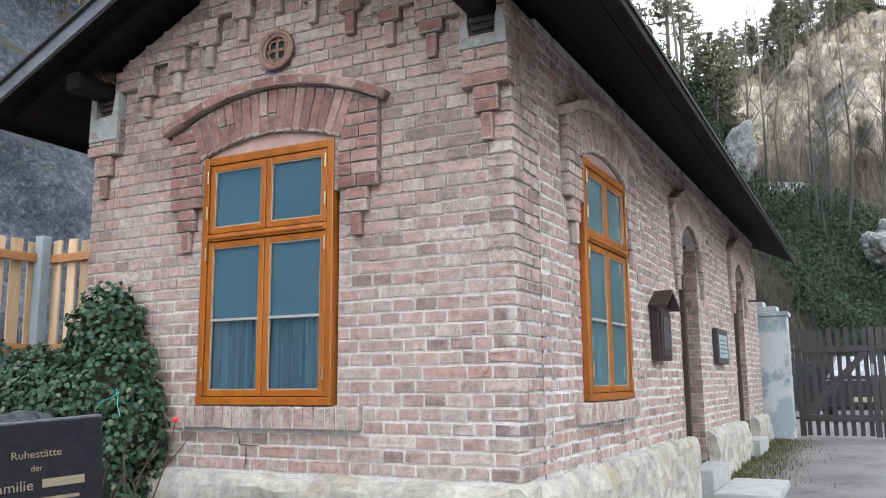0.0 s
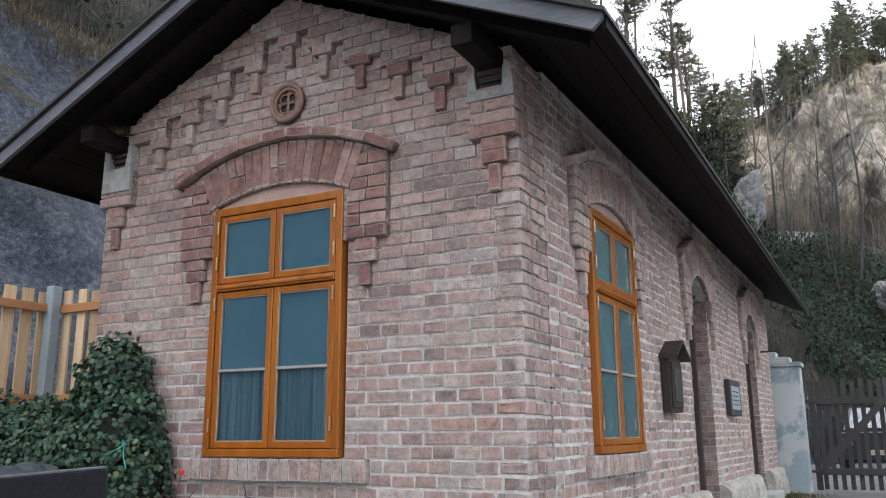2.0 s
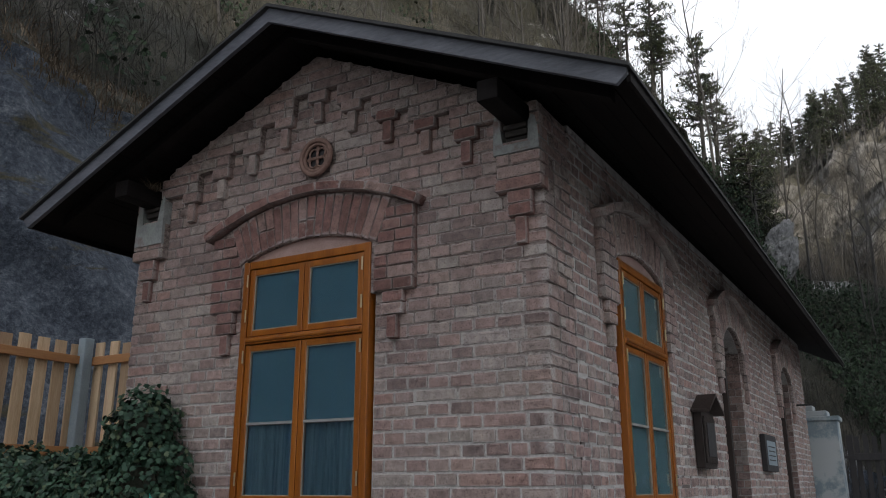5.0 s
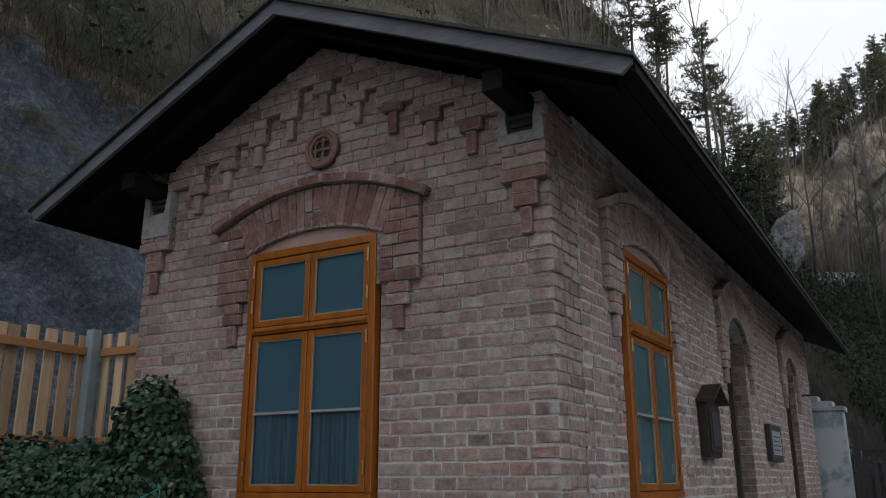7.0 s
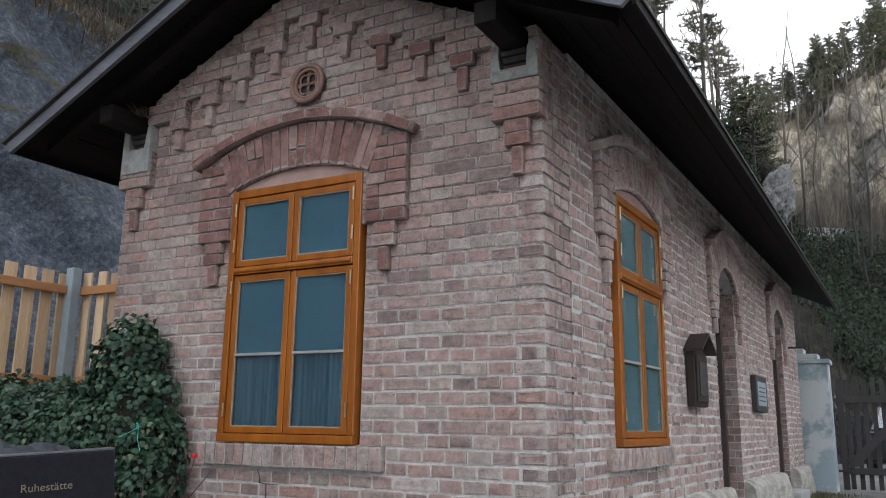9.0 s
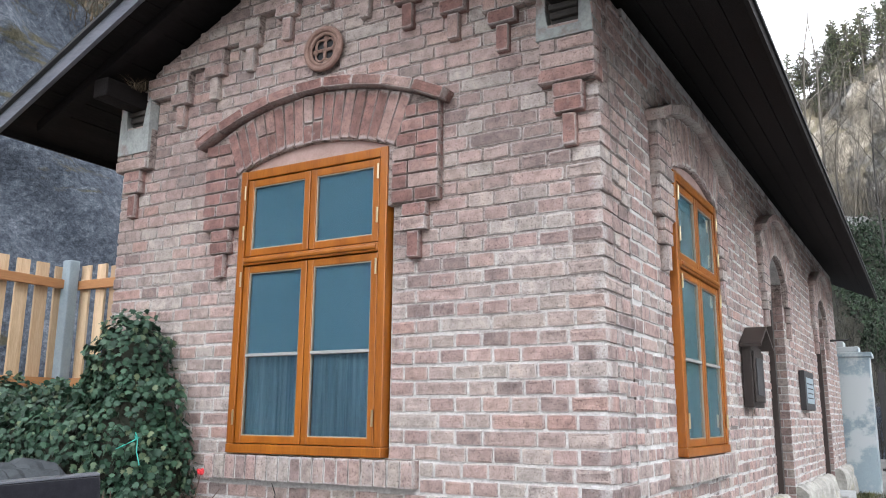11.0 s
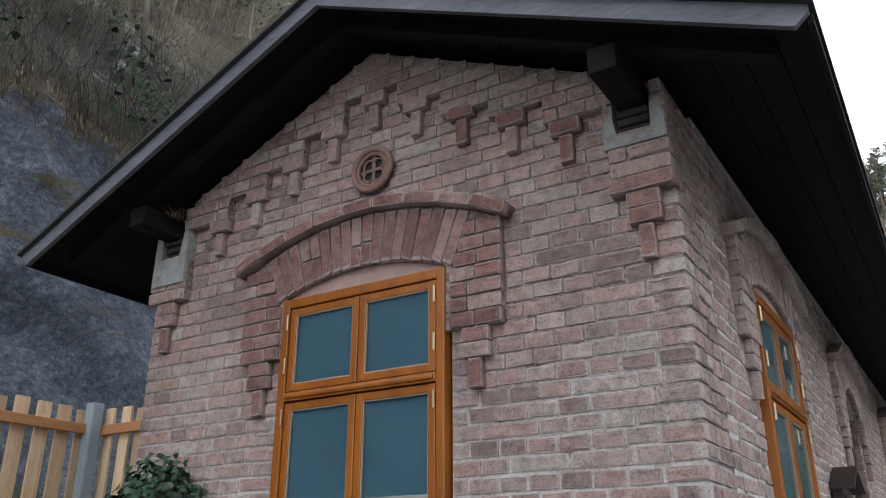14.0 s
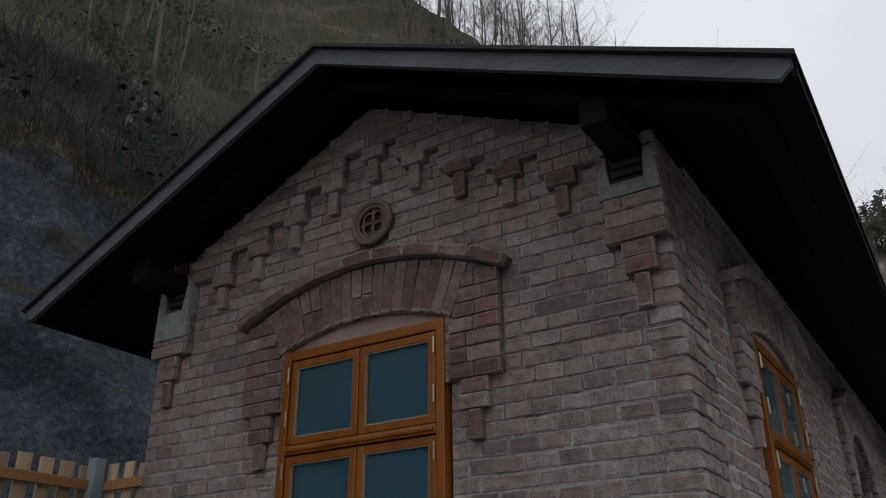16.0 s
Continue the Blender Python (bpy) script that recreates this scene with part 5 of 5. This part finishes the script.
part("frame", boxed(5.86, 6.58, -0.06, -0.004, 1.46, 1.87, bevel=0.006), M_GATE, sign)
part("sheet", boxed(5.95, 6.49, -0.064, -0.061, 1.53, 1.80), M_POST, sign, "pale grey notice sheet")
for k in range(4):
    part("text_bar", boxed(6.0, 6.42, -0.066, -0.0645, 1.58 + 0.05 * k, 1.592 + 0.05 * k), M_GATE, sign)
hook = thing("wall_bracket", "black iron bracket arm on the side wall", "bracket", SIDE)
part("arm", tube(bmesh.new(), [(8.85, 0.0, 2.43), (8.85, -0.25, 2.43), (8.85, -0.3, 2.46)], [0.015, 0.012, 0.01], 8), M_GATE, hook)

# ---- doorstep slab, grass verge ----
tagged(new("stone_slab", mesh_of("stone_slab", boxed(0.30, 0.85, 3.95, 5.3, ground_z(0, 4.5) - 0.1, ground_z(0, 4.5) + 0.09, bevel=0.02), M_STEP)), "grey stone slab before the doorstep", "step")
GR = random.Random(41)
tagged(new("grass", blades("grass", [((x, y, ground_z(x, y) - 0.01), GR.uniform(0.03, 0.09)) for x, y in ((0.15 + abs(GR.gauss(0, 0.28)), GR.uniform(5.3, 10.1)) for _ in range(4500))], leaf_material("grass_blades", [(0.0, (0.035, 0.05, 0.014)), (0.6, (0.075, 0.085, 0.03)), (1.0, (0.16, 0.14, 0.06))], 0.8), 42, 0.004, 0.9)), "patchy grass verge along the plinth", "grass", kind="stuff")

# ---- parked car behind the gate ----
car = thing("parked_car", "dark parked car beyond the gate", "car", pose(1.55, 16.0, ground_z(0, 16)))
M_PAINT = surface("dark_car_paint", (0.012, 0.013, 0.016), (0.02, 0.021, 0.025), 2, 40, 0.2, 0.0)
M_WIND, _t, _b = material("car_glass", 0.05)
_b.inputs["Base Color"].default_value = (0.35, 0.38, 0.4, 1)
_b.inputs["Metallic"].default_value = 0.8
M_TYRE = surface("tyre", (0.015, 0.015, 0.016), (0.03, 0.03, 0.03), 10, 80, 0.9, 0.4)
body = prism(bmesh.new(), [(-0.85, 0.25), (0.85, 0.25), (0.88, 0.6), (0.82, 0.95), (-0.82, 0.95), (-0.88, 0.6)], 0, 4.2)
bmesh.ops.bevel(body, geom=body.edges[:], offset=0.07, segments=3, affect="EDGES")
part("body", body, M_PAINT, car)
cabin = bmesh.new()
q = [cabin.verts.new(p) for p in ((-0.76, 1.0, 0.94), (0.76, 1.0, 0.94), (0.76, 3.9, 0.94), (-0.76, 3.9, 0.94), (-0.6, 1.75, 1.46), (0.6, 1.75, 1.46), (0.6, 3.2, 1.46), (-0.6, 3.2, 1.46))]
for f in ((4, 5, 6, 7), (0, 1, 5, 4), (1, 2, 6, 5), (2, 3, 7, 6), (3, 0, 4, 7)):
    cabin.faces.new([q[i] for i in f])
part("cabin", cabin, M_PAINT, car)
ws = bmesh.new()
ws.faces.new([ws.verts.new(p) for p in ((-0.68, 1.03, 0.99), (0.68, 1.03, 0.99), (0.55, 1.69, 1.44), (-0.55, 1.69, 1.44))])
bmesh.ops.solidify(ws, geom=ws.faces[:], thickness=-0.012)
part("windscreen", ws, M_WIND, car, "windscreen reflecting the sky")
for x in (-0.78, 0.78):
    for y in (0.8, 3.4):
        wheel = part("wheel", tube(bmesh.new(), [(x - 0.1, y, 0.31), (x + 0.1, y, 0.31)], [0.31, 0.31], 20), M_TYRE, car)
        part("rim", tube(bmesh.new(), [(x - 0.105, y, 0.31), (x + 0.105, y, 0.31)], [0.18, 0.18], 16), M_POST, wheel)
    part("headlight", boxed(*sorted((x * 0.72, x * 0.98)), -0.02, 0.06, 0.62, 0.76, bevel=0.01), M_BEAD, car, "clear headlight")
part("plate_bar", boxed(-0.26, 0.26, -0.015, 0.0, 0.42, 0.53), M_BEAD, car, "pale plate")

# ---- settlement crack in the gable brickwork ----
bm = bmesh.new()
tube(bm, [(-1.93, -0.002, 0.985), (-1.90, -0.004, 0.93), (-1.905, -0.004, 0.90), (-1.85, -0.004, 0.895), (-1.845, -0.004, 0.82), (-1.86, -0.004, 0.74)], [0.002, 0.003, 0.004, 0.003, 0.003, 0.002], 5)
tube(bm, [(-1.85, -0.004, 0.895), (-1.74, -0.004, 0.893)], [0.003, 0.0015], 5)
part("crack", bm, M_INNERSHADE, house, "dark settlement crack")

# ---- the bricks of the house ----
for k, (ob, rows) in enumerate(SURROUNDS):
    lay(rows, ob, MESH_RED if k == 0 else MESH_FIELD, M_REDS, 300, lambda b: 0)
for ob, rows in SILLS:
    lay(rows, ob, MESH_FIELD, M_BRICKS, 300, lambda b: 0)
lay(TEES[:12], band, MESH_FIELD, M_BRICKS, 300, lambda b: 0)
lay(TEES[12:], band, MESH_RED, M_REDS, 300, lambda b: 0)
lay(BAND, band, MESH_FIELD, M_BRICKS, 300, lambda b: 0)
GABLE = courses(gable_spans, PLINTH + 0.005, 4.15, RNG, 0.0, 0.07, 0.16, 0.0025, 0.148, 0.0095, 1.3)
lay(GABLE, wall_gable, MESH_FIELD, M_BRICKS, 300, lambda b: abs(b[0] + 0.3) + 0.7 * abs(b[2] - 1.9))
LONG = courses(side_spans, PLINTH + 0.005, 3.44, RNG, 0.0, 0.07, 0.15, 0.004, 0.138, 0.0135, 2.2)
lay(LONG, wall_side, MESH_FIELD, M_BRICKS, 300, lambda b: b[0])
